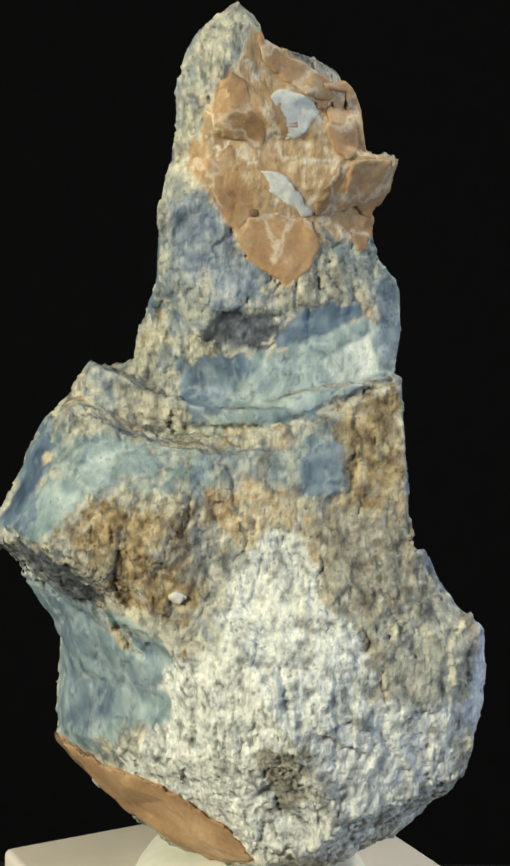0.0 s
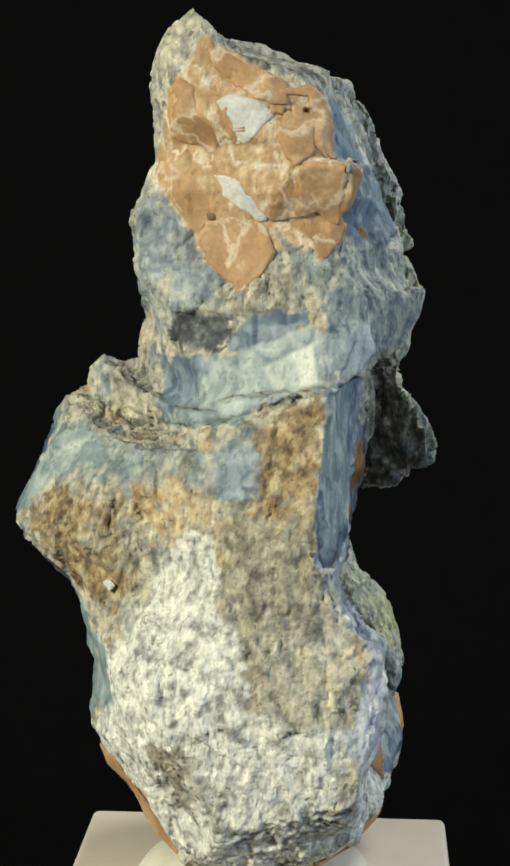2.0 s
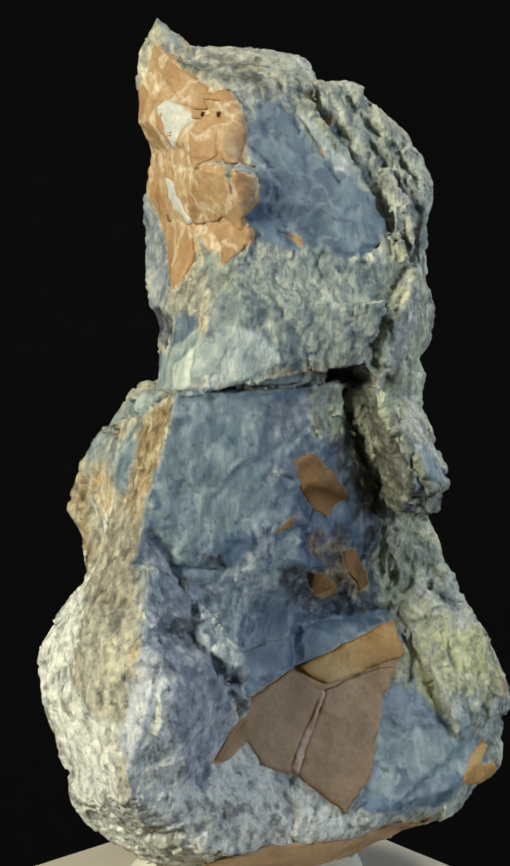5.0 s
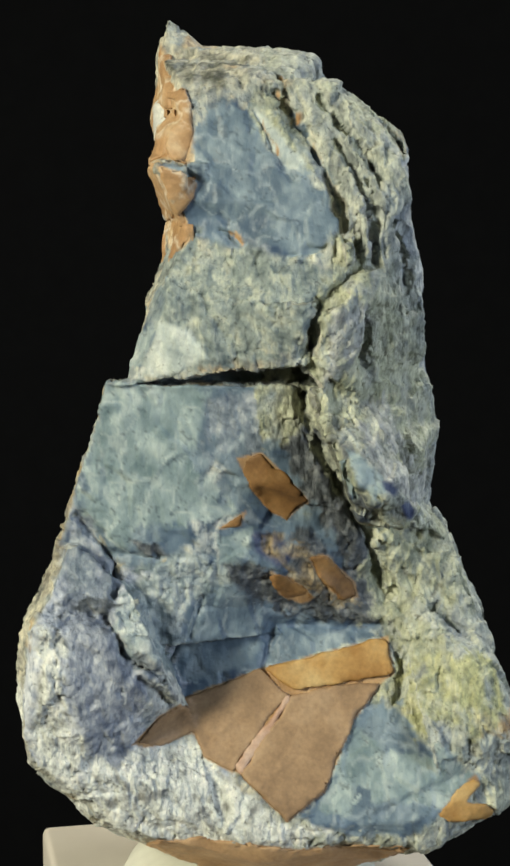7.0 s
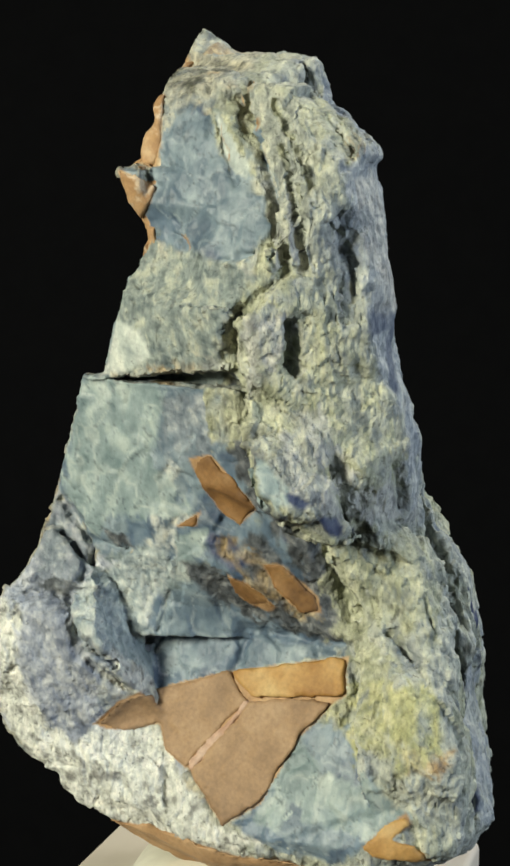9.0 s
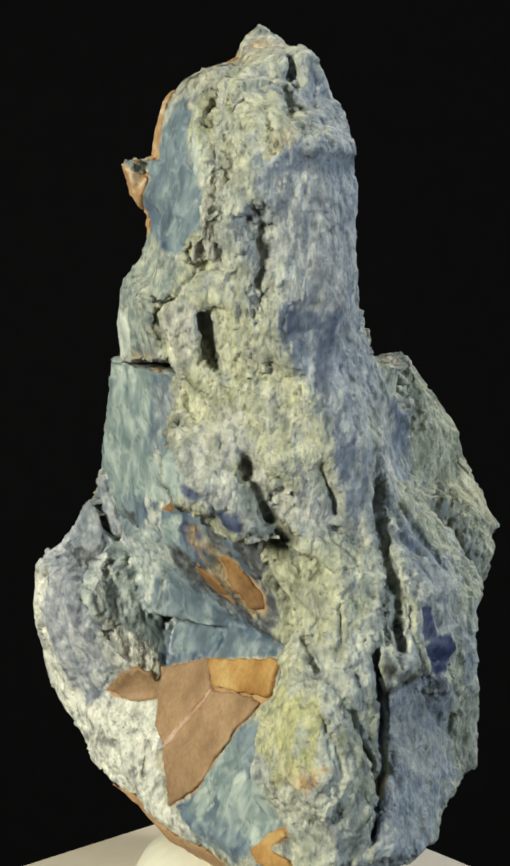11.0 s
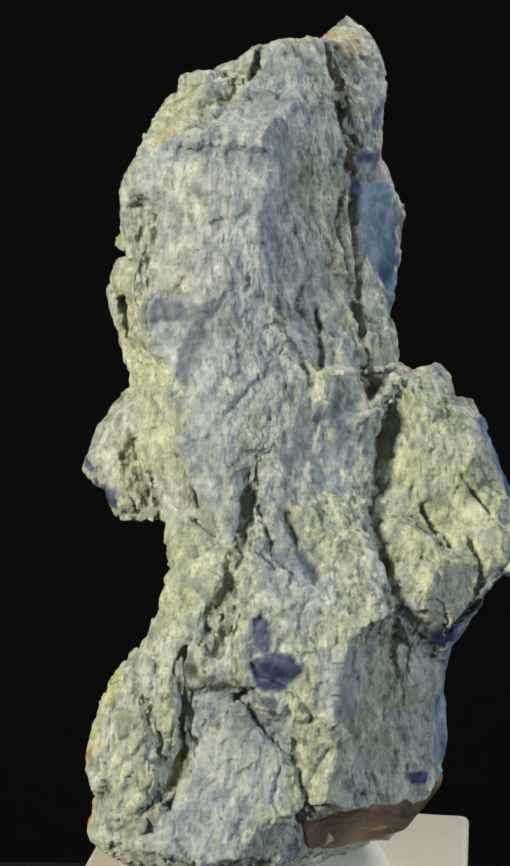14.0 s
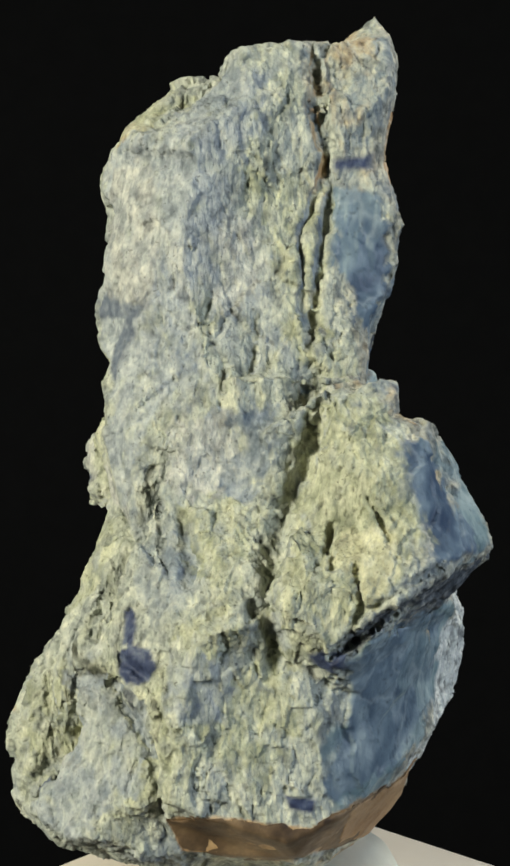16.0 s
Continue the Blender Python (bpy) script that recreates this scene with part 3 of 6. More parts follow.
ZONES.append(('navy', -84.3, [(43.6, 86.5), (47.6, 86), (44.9, 80.6), (42.6, 82.4)], 0.8))
ZONES.append(('navy', -84.3, [(19.7, 75.1), (23.2, 77.5), (24.4, 70.4), (21, 69.1)], 1.0))
# same lobe from further round, grit and painted shade together
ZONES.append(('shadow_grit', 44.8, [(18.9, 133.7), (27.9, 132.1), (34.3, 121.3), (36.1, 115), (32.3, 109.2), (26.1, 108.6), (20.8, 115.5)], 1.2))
ZONES.append(('slate', -68.3, [(-5.6, 178.1), (13, 187.4), (17.8, 154.6), (23.7, 132.2), (10.3, 129.9), (2.4, 133.2), (-1, 147.8), (-4.4, 165.5)], 2.5))
ZONES.append(('slate', -68.3, [(13.3, 62), (25.9, 74.1), (33, 62.1), (31.2, 37.7), (19.5, 37.6)], 3.0))
ZONES.append(('lime', -68.3, [(-16.6, 156.6), (-3.2, 143.3), (7, 125.3), (4.9, 109.2), (0.5, 85.8), (-3, 97.5), (-14.4, 118.3), (-21.2, 129.7)], 4.0))
ZONES.append(('lime', -143.7, [(-47.5, 71.1), (-31.3, 76), (-17.5, 67.7), (-19.9, 39.7), (-41, 37.1), (-51.3, 49.3)], 5.0))
ZONES.append(('slate', -143.7, [(-18.3, 190.4), (-10.6, 189.3), (-9.5, 156.6), (-17.3, 156.6)], 2.5))
ZONES.append(('lime', -0.0, [(11.9, 163.8), (18, 162.8), (16.4, 156.1), (8.7, 152.8), (1, 142.7), (3.2, 148.3), (10.9, 155), (13.6, 159.4)], 1.2))
ZONES.append(('streak', -109.4, [(-23.9, 145), (-20.9, 149.5), (-16.4, 146.7), (-9.2, 149.2), (-13.1, 142.2), (-16.4, 130.9), (-18.3, 136.6), (-15.9, 143.3), (-22, 144.2)], 0.7))
# the rind's shade again, as a dark strip down the crease
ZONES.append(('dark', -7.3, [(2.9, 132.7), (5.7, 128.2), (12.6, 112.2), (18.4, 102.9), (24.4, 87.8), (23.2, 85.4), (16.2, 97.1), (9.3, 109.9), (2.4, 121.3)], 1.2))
ZONES.append(('slate', -109.4, [(4.4, 126.5), (12.2, 128.8), (15.7, 119.7), (12.5, 109.3), (5.6, 110.4)], 1.5))
ZONES.append(('lilac', 44.8, [(-11.4, 90.9), (0.6, 89.8), (6.5, 75.6), (-1.5, 68.3), (-6.1, 58.7), (-13.1, 47.7), (-16.6, 58.6), (-11.4, 74.3)], 1.0))
ZONES.append(('blue', 44.8, [(-9.7, 88.5), (-1.6, 89.7), (4.1, 85.1), (3, 76.7), (-2.7, 70.7), (-6.2, 74.3), (-5.1, 82.6)], 1.0))
# small crevices: dark colour stands for their shade
ZONES.append(('dark', 44.8, [(-9.6, 81.4), (-6.2, 80.8), (-6.8, 77.9), (-9.1, 78.5)], 0.5))
ZONES.append(('dark', 44.8, [(-6.8, 73.3), (-2.9, 74), (-3.9, 71.2), (-6.2, 71.2)], 0.5))
ZONES.append(('dark', 44.8, [(-8.3, 95.6), (-3.4, 97.9), (-2.8, 93.3), (-7.4, 90.6)], 0.6))
ZONES.append(('rust', 44.8, [(-19.8, 124.4), (-9.7, 129.6), (-12, 116.4), (-15.9, 103.7), (-11.9, 92), (-17.7, 93.2), (-21.1, 102.5), (-26.8, 97.8), (-27.9, 105.9), (-21, 111.8)], 1.5))
ZONES.append(('grit', 44.8, [(-31.4, 90.7), (-21.1, 97.8), (-17.7, 86.1), (-23.5, 74.2), (-22.4, 63.4), (-32.8, 66.9), (-29.8, 80.1)], 2.0))
ZONES.append(('rust', 44.8, [(-44.3, 109.3), (-38, 115.1), (-35.2, 109.4), (-38.1, 102.4), (-42.7, 102.4)], 1.5))
ZONES.append(('ochre', 44.8, [(-34.6, 110.5), (-27.8, 114), (-25.6, 106), (-32.4, 102.4)], 1.5))
ZONES.append(('blue', 44.8, [(25, 69.7), (29.5, 74.5), (35.5, 63.8), (35.8, 50.5), (27.8, 44.3), (22.1, 45.5), (25.2, 57.7)], 0.8))
ZONES.append(('bluish', -0.0, [(-43.8, 96.5), (-37.5, 102.4), (-28.4, 97.8), (-23.9, 86.1), (-17.1, 70.6), (-20.5, 62.2), (-27.5, 57.3), (-35.7, 53.6), (-41.4, 63.3), (-43.4, 83.6)], 1.5))
# level crevices in the lilac part, shade put into the colour
ZONES.append(('dark', -0.0, [(-43.4, 87.7), (-35.4, 86), (-36, 82.7), (-41.7, 84.5)], 0.8))
ZONES.append(('dark', -0.0, [(-38.9, 76.5), (-29.2, 74.2), (-25.1, 69.4), (-30.3, 71.2), (-37.8, 73.5)], 0.8))
# broader painted shade in the hollow, next to the rind
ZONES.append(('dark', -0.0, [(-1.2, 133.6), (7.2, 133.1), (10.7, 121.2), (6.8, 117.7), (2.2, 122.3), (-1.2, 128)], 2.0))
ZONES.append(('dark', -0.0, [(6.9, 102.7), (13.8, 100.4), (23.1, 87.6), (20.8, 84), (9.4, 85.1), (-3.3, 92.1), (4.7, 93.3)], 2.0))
ZONES.append(('vein', -0.0, [(-17, 115.3), (-14.7, 115.3), (-10.7, 106.1), (-5.6, 106.1), (-6.2, 103.8), (-10.2, 102.6), (-7.9, 97.9), (-9, 95.6), (-12.4, 101.4), (-14.1, 108.4)], 0.5))
ZONES.append(('vein', -0.0, [(-21.5, 102.5), (-12.4, 99.1), (-13.6, 96.7), (-22.1, 100.2)], 0.4))
ZONES.append(('vein', -0.0, [(-5.7, 121.1), (-3.4, 117.7), (-4.5, 114.2), (-6.2, 117.6)], 0.4))
ZONES.append(('pale', -0.0, [(-29.9, 120.9), (-20.3, 124.4), (-18.1, 117.6), (-24.9, 112.9), (-31.7, 115.2)], 1.0))
ZONES.append(('blue', 97.7, [(-18.2, 131), (-14.8, 137.8), (-5.3, 136.7), (-3, 131.1), (-6.4, 126), (-16.5, 123.6)], 0.8))
ZONES.append(('dark', 97.7, [(-12, 142.3), (-3.1, 145.7), (2.5, 143.5), (-4.2, 139), (-10.9, 139)], 1.2))
ZONES.append(('blue', 97.7, [(0.3, 140.7), (9.2, 146.9), (17, 147.5), (14.8, 143.6), (2.6, 137.9)], 0.7))
ZONES.append(('pale', 97.7, [(15.9, 141.9), (27, 145.9), (26.6, 138), (19.4, 132.4), (10.5, 129.5)], 0.7))
ZONES.append(('bluish', 97.7, [(-21.4, 167.8), (-12, 171.1), (-7.6, 162.4), (-10.9, 153.5), (-19.8, 152.3)], 2.0))
ZONES.append(('bluish', 97.7, [(-6.4, 156.9), (-0.9, 154.7), (-2, 149.1), (-7.5, 151.3)], 1.5))
ZONES.append(('bluish', 59.8, [(-26.4, 161.8), (-17.5, 163), (-15.3, 151.9), (-23.1, 147.4)], 1.5))
ZONES.append(('rust', 97.7, [(-40.4, 105.6), (-30.1, 109.2), (-23.4, 101.1), (-16.5, 95.3), (-15.4, 87), (-22.3, 83.4), (-31.4, 89.3), (-37.1, 96.3)], 1.0))
ZONES.append(('ochre', 97.7, [(-16.5, 110.4), (-6.3, 112.8), (-0.6, 108.2), (-4, 101.2), (-13.1, 100)], 1.0))
ZONES.append(('grit', 97.7, [(5, 108.2), (18.7, 104.8), (24.5, 95.5), (19, 82.5), (13.5, 65.8), (8.8, 72.9), (7.5, 90.7)], 1.5))
ZONES.append(('rust', 97.7, [(12.8, 126.6), (24, 130.1), (24.3, 110.6), (15.3, 106), (11.8, 115.2)], 1.5))
ZONES.append(('grit', 97.7, [(-6.1, 52.3), (5.5, 53.6), (10.2, 45.1), (0.9, 38.9), (-6.1, 43.8)], 2.0))
# wider patch of dark grit and painted shade on the lobe's inner face
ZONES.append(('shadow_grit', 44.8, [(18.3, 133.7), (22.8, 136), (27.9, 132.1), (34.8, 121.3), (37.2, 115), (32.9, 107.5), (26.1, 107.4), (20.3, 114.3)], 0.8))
ZONES.append(('streak', -109.4, [(-24.6, 145.5), (-20.3, 148.4), (-9.2, 150.1), (-10.8, 143.9), (-15.3, 130.9), (-18.7, 135.4), (-16.4, 143.3), (-22, 143.3)], 1.2))
ZONES.append(('bluish', -117.9, [(6.8, 126.4), (12.4, 127.6), (14.7, 117.3), (10.3, 108), (4.6, 109.2)], 1.5))
ZONES.append(('bluish', -117.9, [(-4.4, 101), (2.4, 99.9), (4.8, 91.7), (-0.9, 89.3)], 1.2))
ZONES.append(('navy', -117.9, [(-8.4, 83.3), (-6.4, 82.2), (-6, 75), (-1.4, 75), (0.3, 70.9), (-3.1, 67.3), (-6, 70.8), (-8.9, 76.2)], 0.3))
ZONES.append(('lime', -143.7, [(7.4, 125.2), (19.7, 132.1), (27.8, 121.9), (30.3, 109.3), (35, 98.9), (25, 88.2), (14.8, 79.9), (7.7, 97.5)], 2.0))
ZONES.append(('lime', -143.7, [(-16.2, 111.3), (-3.8, 113.7), (-0.3, 97.5), (-8.2, 85.6), (-14, 97.4)], 3.0))
ZONES.append(('lime', -7.3, [(8.6, 177.1), (13.1, 164), (12.2, 148.5), (4.5, 141.7), (4.5, 132.7), (13.7, 119.1), (19.5, 109.9), (24.2, 98.3), (20.8, 98.3), (11.5, 114.5), (2.3, 130.4), (2.2, 144), (8.8, 152.9), (9.8, 164)], 1.0))
ZONES.append(('lime', -7.3, [(23.2, 87.8), (34.8, 80.7), (44.4, 62.9), (35.2, 64), (28.1, 71.2)], 2.0))
# navy stone by the rind, with the rind's shade in its colour
ZONES.append(('navy', -7.3, [(1.2, 132.7), (5.1, 132.2), (7.4, 122.5), (13.8, 109.9), (19.6, 98.3), (22.1, 87.7), (18.6, 88.9), (12.8, 100.6), (7, 111), (2.4, 122.5)], 1.0))
ZONES.append(('navy', -7.3, [(-5.5, 102.8), (0.2, 101.7), (4.8, 97), (0.3, 94.7), (-4.3, 98.1)], 1.0))
ZONES.append(('navy', -7.3, [(16.8, 50.5), (24.9, 53), (33.2, 47), (31, 39.6), (21.6, 39.6)], 1.2))
# two thin crevices drawn as painted shade
ZONES.append(('dark', -7.3, [(-47.9, 84.9), (-39.8, 83.8), (-35.3, 80.3), (-41, 81.4)], 0.5))
ZONES.append(('dark', -7.3, [(-41.1, 75.5), (-33.1, 71.9), (-28.5, 66), (-35.4, 68.9)], 0.5))
ZONES.append(('lilac', -68.3, [(-43.5, 97.3), (-37.1, 108.9), (-32.7, 102), (-36.2, 91.4), (-31.7, 76.1), (-20.3, 58.1), (-22.7, 45.9), (-34.2, 56.8), (-41, 73.6)], 1.5))
ZONES.append(('ochre', 97.7, [(-11.4, 108.2), (-6.3, 109.4), (-5.2, 103.6), (-10.9, 101.8)], 0.8))
ZONES.append(('blue', 97.7, [(-16.5, 133.4), (-7.5, 136.8), (-6.4, 131.2), (-10.9, 125.5), (-17.6, 125.4)], 0.6))
ZONES.append(('blue', 97.7, [(1.4, 142.5), (13.6, 148.2), (17.0, 145.9), (9.2, 140.8), (0.3, 138.0)], 0.5))
ZONES.append(('dark', 97.7, [(-9.2, 142.4), (-2.0, 144.7), (1.4, 143.6), (-0.8, 139.1), (-7.5, 139.6)], 0.7))
ZONES.append(('seafoam', 97.7, [(-6.4, 132.3), (0.3, 138.0), (18.1, 144.3), (21.6, 133.6), (13.8, 129.6), (0.4, 123.2), (-8.6, 123.2), (-10.9, 125.5)], 0.6))
ZONES.append(('chalky', 97.7, [(9.3, 135.8), (19.3, 141.5), (21.1, 133.6), (12.7, 130.1)], 0.9))
ZONES.append(('steel', 97.7, [(2.7, 114.1), (9.4, 119.9), (14.0, 116.4), (12.9, 109.5), (5.0, 107.2)], 0.7))
ZONES.append(('seafoam', 97.7, [(-39.1, 119.6), (-26.7, 120.8), (-24.5, 112.8), (-32.4, 112.7), (-40.4, 108.0)], 1.2))
ZONES.append(('rust', 97.7, [(13.9, 124.5), (23.9, 129.1), (25.4, 108.4), (16.4, 104.9), (12.9, 113.0)], 0.8))
ZONES.append(('grit', 97.7, [(5.1, 101.3), (24.4, 102.6), (32.6, 89.8), (25.9, 79.1), (19.2, 65.9), (12.2, 69.5), (9.8, 83.8)], 1.0))
ZONES.append(('pale', 97.7, [(20.2, 79.1), (28.2, 80.3), (28.4, 72.0), (21.5, 70.7)], 1.0))
ZONES.append(('ochre', 97.7, [(32.8, 81.5), (40.8, 80.4), (41.0, 73.3), (35.2, 74.4)], 0.8))
ZONES.append(('white', 97.7, [(-4.0, 101.3), (3.9, 99.0), (7.5, 84.9), (13.4, 67.1), (0.8, 57.3), (-10.8, 57.3), (-27.0, 68.0), (-20.1, 75.2), (-9.7, 72.9), (-8.6, 90.7)], 1.0))
ZONES.append(('lilac', 97.7, [(10.1, 50.1), (20.5, 53.8), (24.2, 45.3), (12.5, 42.8)], 1.5))
ZONES.append(('grit', 97.7, [(-6.2, 51.2), (2.0, 52.5), (3.2, 46.4), (-3.8, 43.9)], 0.9))
ZONES.append(('seafoam', 97.7, [(-38.5, 73.9), (-27.0, 76.4), (-27.0, 69.2), (-32.9, 55.9), (-40.4, 60.7)], 0.8))
ZONES.append(('lilac', 44.8, [(-9.6, 89.7), (-0.5, 90.9), (-1.6, 76.7), (-3.8, 67.2), (-7.3, 57.5), (-10.7, 63.5), (-9.6, 76.7)], 0.8))
ZONES.append(('white', 44.8, [(-40.7, 76.5), (-31.4, 93.1), (-30.3, 81.3), (-31.6, 66.9), (-27.0, 52.5), (-29.4, 40.2), (-38.6, 57.2)], 1.0))
ZONES.append(('white', 44.8, [(-6.1, 51.4), (0.9, 56.3), (10.2, 49.1), (19.6, 43.1), (9.2, 38.1), (-6.0, 37.9)], 0.7))
ZONES.append(('cream', 44.8, [(-29.2, 81.3), (-17.7, 83.7), (-11.9, 76.7), (-14.2, 58.6), (-25.8, 62.2)], 1.2))
ZONES.append(('steel', 44.8, [(2.2, 187.7), (12.1, 187.8), (17.7, 180.2), (23.3, 168.3), (23.4, 162.8), (14.6, 160.5), (7.9, 167.1), (1.2, 173.6)], 0.7))
ZONES.append(('bluish', 44.8, [(1.3, 157.1), (16.8, 161.6), (21.4, 152.8), (14.8, 148.3), (12.6, 141.6), (5.9, 143.8)], 0.8))
# the small crevices once more, crisper painted shade
ZONES.append(('dark', 44.8, [(-9.0, 80.8), (-6.2, 80.3), (-6.2, 77.3), (-8.7, 77.9)], 0.3))
ZONES.append(('dark', 44.8, [(-6.7, 73.7), (-3.3, 73.7), (-3.3, 71.4), (-6.1, 71.0)], 0.3))
ZONES.append(('veined', 97.7, [(-12.0, 191.8), (-1.1, 192.9), (13.1, 188.7), (17.7, 176.8), (23.1, 176.8), (22.2, 164.8), (15.7, 159.3), (9.0, 164.7), (-5.4, 156.9), (-17.5, 175.5)], 0.6))
ZONES.append(('moss', -14.6, [(-25.6, 156.5), (-11.2, 161.0), (-0.1, 157.7), (8.8, 155.6), (2.2, 148.8), (0.0, 139.9), (-11.2, 137.6), (-24.6, 135.2), (-29.7, 135.2), (-26.8, 148.7)], 1.5))
ZONES.append(('steel', -14.6, [(-15.0, 186.6), (-6.8, 188.8), (-5.7, 181.8), (-1.3, 175.3), (6.5, 172.1), (8.7, 166.6), (5.5, 158.9), (-1.2, 158.8), (-10.1, 164.3), (-15.6, 168.7), (-16.7, 175.2)], 0.7))
ZONES.append(('chalky', -14.6, [(-6.3, 188.3), (-3.0, 185.1), (3.1, 177.5), (2.0, 175.3), (-2.4, 177.5), (-5.2, 182.9)], 0.3))
ZONES.append(('chalky', -14.6, [(-29.7, 135.2), (-26.8, 146.5), (-21.2, 144.2), (-17.9, 138.6), (-24.6, 135.2)], 1.0))
ZONES.append(('steel', -14.6, [(-35.3, 134.0), (1.2, 132.5), (2.4, 121.7), (-6.6, 117.1), (-12.3, 110.1), (-16.8, 100.8), (-23.7, 98.5), (-28.2, 97.3), (-33.9, 97.2), (-40.1, 107.7), (-41.2, 110.0), (-38.2, 121.5)], 0.8))
ZONES.append(('seafoam', -14.6, [(-35.3, 134.0), (-15.6, 133.0), (-17.3, 123.9), (-21.3, 112.4), (-27.0, 106.6), (-32.8, 100.2), (-40.1, 107.7), (-38.2, 121.5)], 1.0))
ZONES.append(('chalky', -14.6, [(-32.5, 132.9), (-22.4, 130.7), (-23.6, 122.7), (-29.2, 115.8), (-37.2, 115.8), (-37.1, 123.8)], 1.6))
ZONES.append(('bluish', -14.6, [(-16.8, 130.7), (1.2, 132.0), (1.2, 122.9), (-5.5, 119.4), (-11.1, 117.1), (-16.8, 114.7), (-17.9, 123.9)], 1.5))
ZONES.append(('dusk', -14.6, [(-41.8, 108.8), (-37.3, 104.2), (-33.4, 97.2), (-35.2, 90.2), (-36.4, 78.3), (-30.7, 73.6), (-30.2, 64.0), (-35.5, 54.3), (-42.4, 57.9), (-48.0, 72.3), (-46.6, 88.9), (-44.7, 100.7)], 0.8))
ZONES.append(('bluish', -14.6, [(-41.8, 108.8), (-37.3, 104.2), (-33.4, 97.2), (-35.2, 90.2), (-40.9, 87.8), (-45.4, 91.3), (-44.7, 100.7)], 0.8))
ZONES.append(('frost', -14.6, [(-35.7, 90.2), (-27.1, 94.9), (-16.8, 99.7), (-14.6, 93.8), (-19.1, 87.9), (-20.3, 80.8), (-28.4, 76.0), (-35.3, 79.5)], 0.8))
ZONES.append(('blue', -14.6, [(-27.0, 107.7), (-19.1, 108.9), (-18.0, 100.8), (-24.8, 98.4)], 0.8))
ZONES.append(('steel', -14.6, [(-21.5, 74.9), (-16.8, 89.1), (-8.8, 92.7), (-3.1, 85.7), (-4.2, 75.0), (-13.4, 71.3), (-20.3, 71.9)], 0.7))
ZONES.append(('seafoam', -14.6, [(-14.0, 102.0), (-6.6, 103.8), (-7.7, 97.4), (-13.4, 96.2)], 0.6))
ZONES.append(('blue', -14.6, [(5.9, 103.3), (16.2, 100.5), (15.7, 91.7), (9.4, 95.2)], 0.7))
ZONES.append(('vein', -14.6, [(-23.6, 112.4), (-20.2, 110.1), (-16.3, 103.2), (-15.1, 98.5), (-18.0, 98.5), (-20.2, 105.5)], 0.4))
ZONES.append(('vein', -14.6, [(-15.1, 118.2), (-12.8, 115.9), (-16.8, 110.1), (-18.5, 111.3)], 0.4))
# dark colour for the shade where the hollow meets the rind
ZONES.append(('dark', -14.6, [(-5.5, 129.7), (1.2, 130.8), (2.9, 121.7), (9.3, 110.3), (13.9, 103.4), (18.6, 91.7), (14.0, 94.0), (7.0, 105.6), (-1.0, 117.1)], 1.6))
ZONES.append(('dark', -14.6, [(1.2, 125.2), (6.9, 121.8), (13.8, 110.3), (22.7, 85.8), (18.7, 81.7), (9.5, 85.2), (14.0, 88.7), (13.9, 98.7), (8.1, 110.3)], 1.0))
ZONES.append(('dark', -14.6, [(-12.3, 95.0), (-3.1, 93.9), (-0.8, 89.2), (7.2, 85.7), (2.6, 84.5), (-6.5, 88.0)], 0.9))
ZONES.append(('dark', -14.6, [(-31.6, 102.5), (-27.1, 101.4), (-24.2, 98.5), (-28.8, 99.4)], 0.3))
ZONES.append(('dark', -14.6, [(-44.9, 89.5), (-37.5, 88.4), (-38.1, 86.9), (-44.3, 88.4)], 0.3))
ZONES.append(('rust', -14.6, [(-4.3, 103.2), (4.8, 98.6), (12.9, 92.8), (17.5, 85.8), (12.9, 85.8), (2.6, 91.6), (-5.4, 98.6)], 0.7))
ZONES.append(('steel', -14.6, [(-2.5, 75.0), (1.5, 82.7), (8.4, 79.8), (18.7, 79.9), (21.1, 78.7), (7.3, 75.7), (-0.7, 72.6)], 0.4))
ZONES.append(('white', -14.6, [(-52.4, 85.3), (-47.8, 84.2), (-48.1, 68.7), (-43.6, 56.7), (-39.1, 47.0), (-48.4, 50.6), (-53.4, 60.2)], 0.8))
ZONES.append(('white', -14.6, [(-37.9, 48.2), (-30.8, 56.8), (-18.1, 59.9), (-15.8, 50.8), (-4.1, 39.9), (7.6, 36.3), (-8.7, 36.2), (-29.8, 38.5), (-39.1, 42.1)], 0.8))
ZONES.append(('steel', -14.6, [(5.3, 41.2), (14.4, 58.3), (19.0, 62.0), (23.7, 55.9), (33.2, 46.3), (32.2, 38.9), (19.4, 35.1)], 0.6))
ZONES.append(('blue', -14.6, [(17.4, 48.6), (23.8, 53.5), (32.0, 46.3), (29.8, 38.9), (20.4, 41.3)], 1.2))
ZONES.append(('seafoam', -14.6, [(5.3, 41.2), (13.3, 54.7), (16.8, 51.0), (11.1, 38.8)], 0.8))
ZONES.append(('ash', -14.6, [(5.0, 147.7), (13.3, 148.3), (24.6, 140.0), (32.8, 124.2), (35.4, 107.0), (25.2, 106.9), (16.1, 110.3), (9.2, 118.3), (3.7, 128.6)], 1.5))
ZONES.append(('lime', -14.6, [(1.7, 134.2), (4.6, 126.3), (10.3, 114.9), (18.4, 108.0), (17.3, 103.4), (9.2, 111.4), (3.5, 121.7)], 0.8))
ZONES.append(('lime', -14.6, [(16.1, 108.0), (24.2, 98.8), (27.8, 87.1), (25.7, 75.2), (23.3, 83.5), (18.5, 96.4)], 0.9))
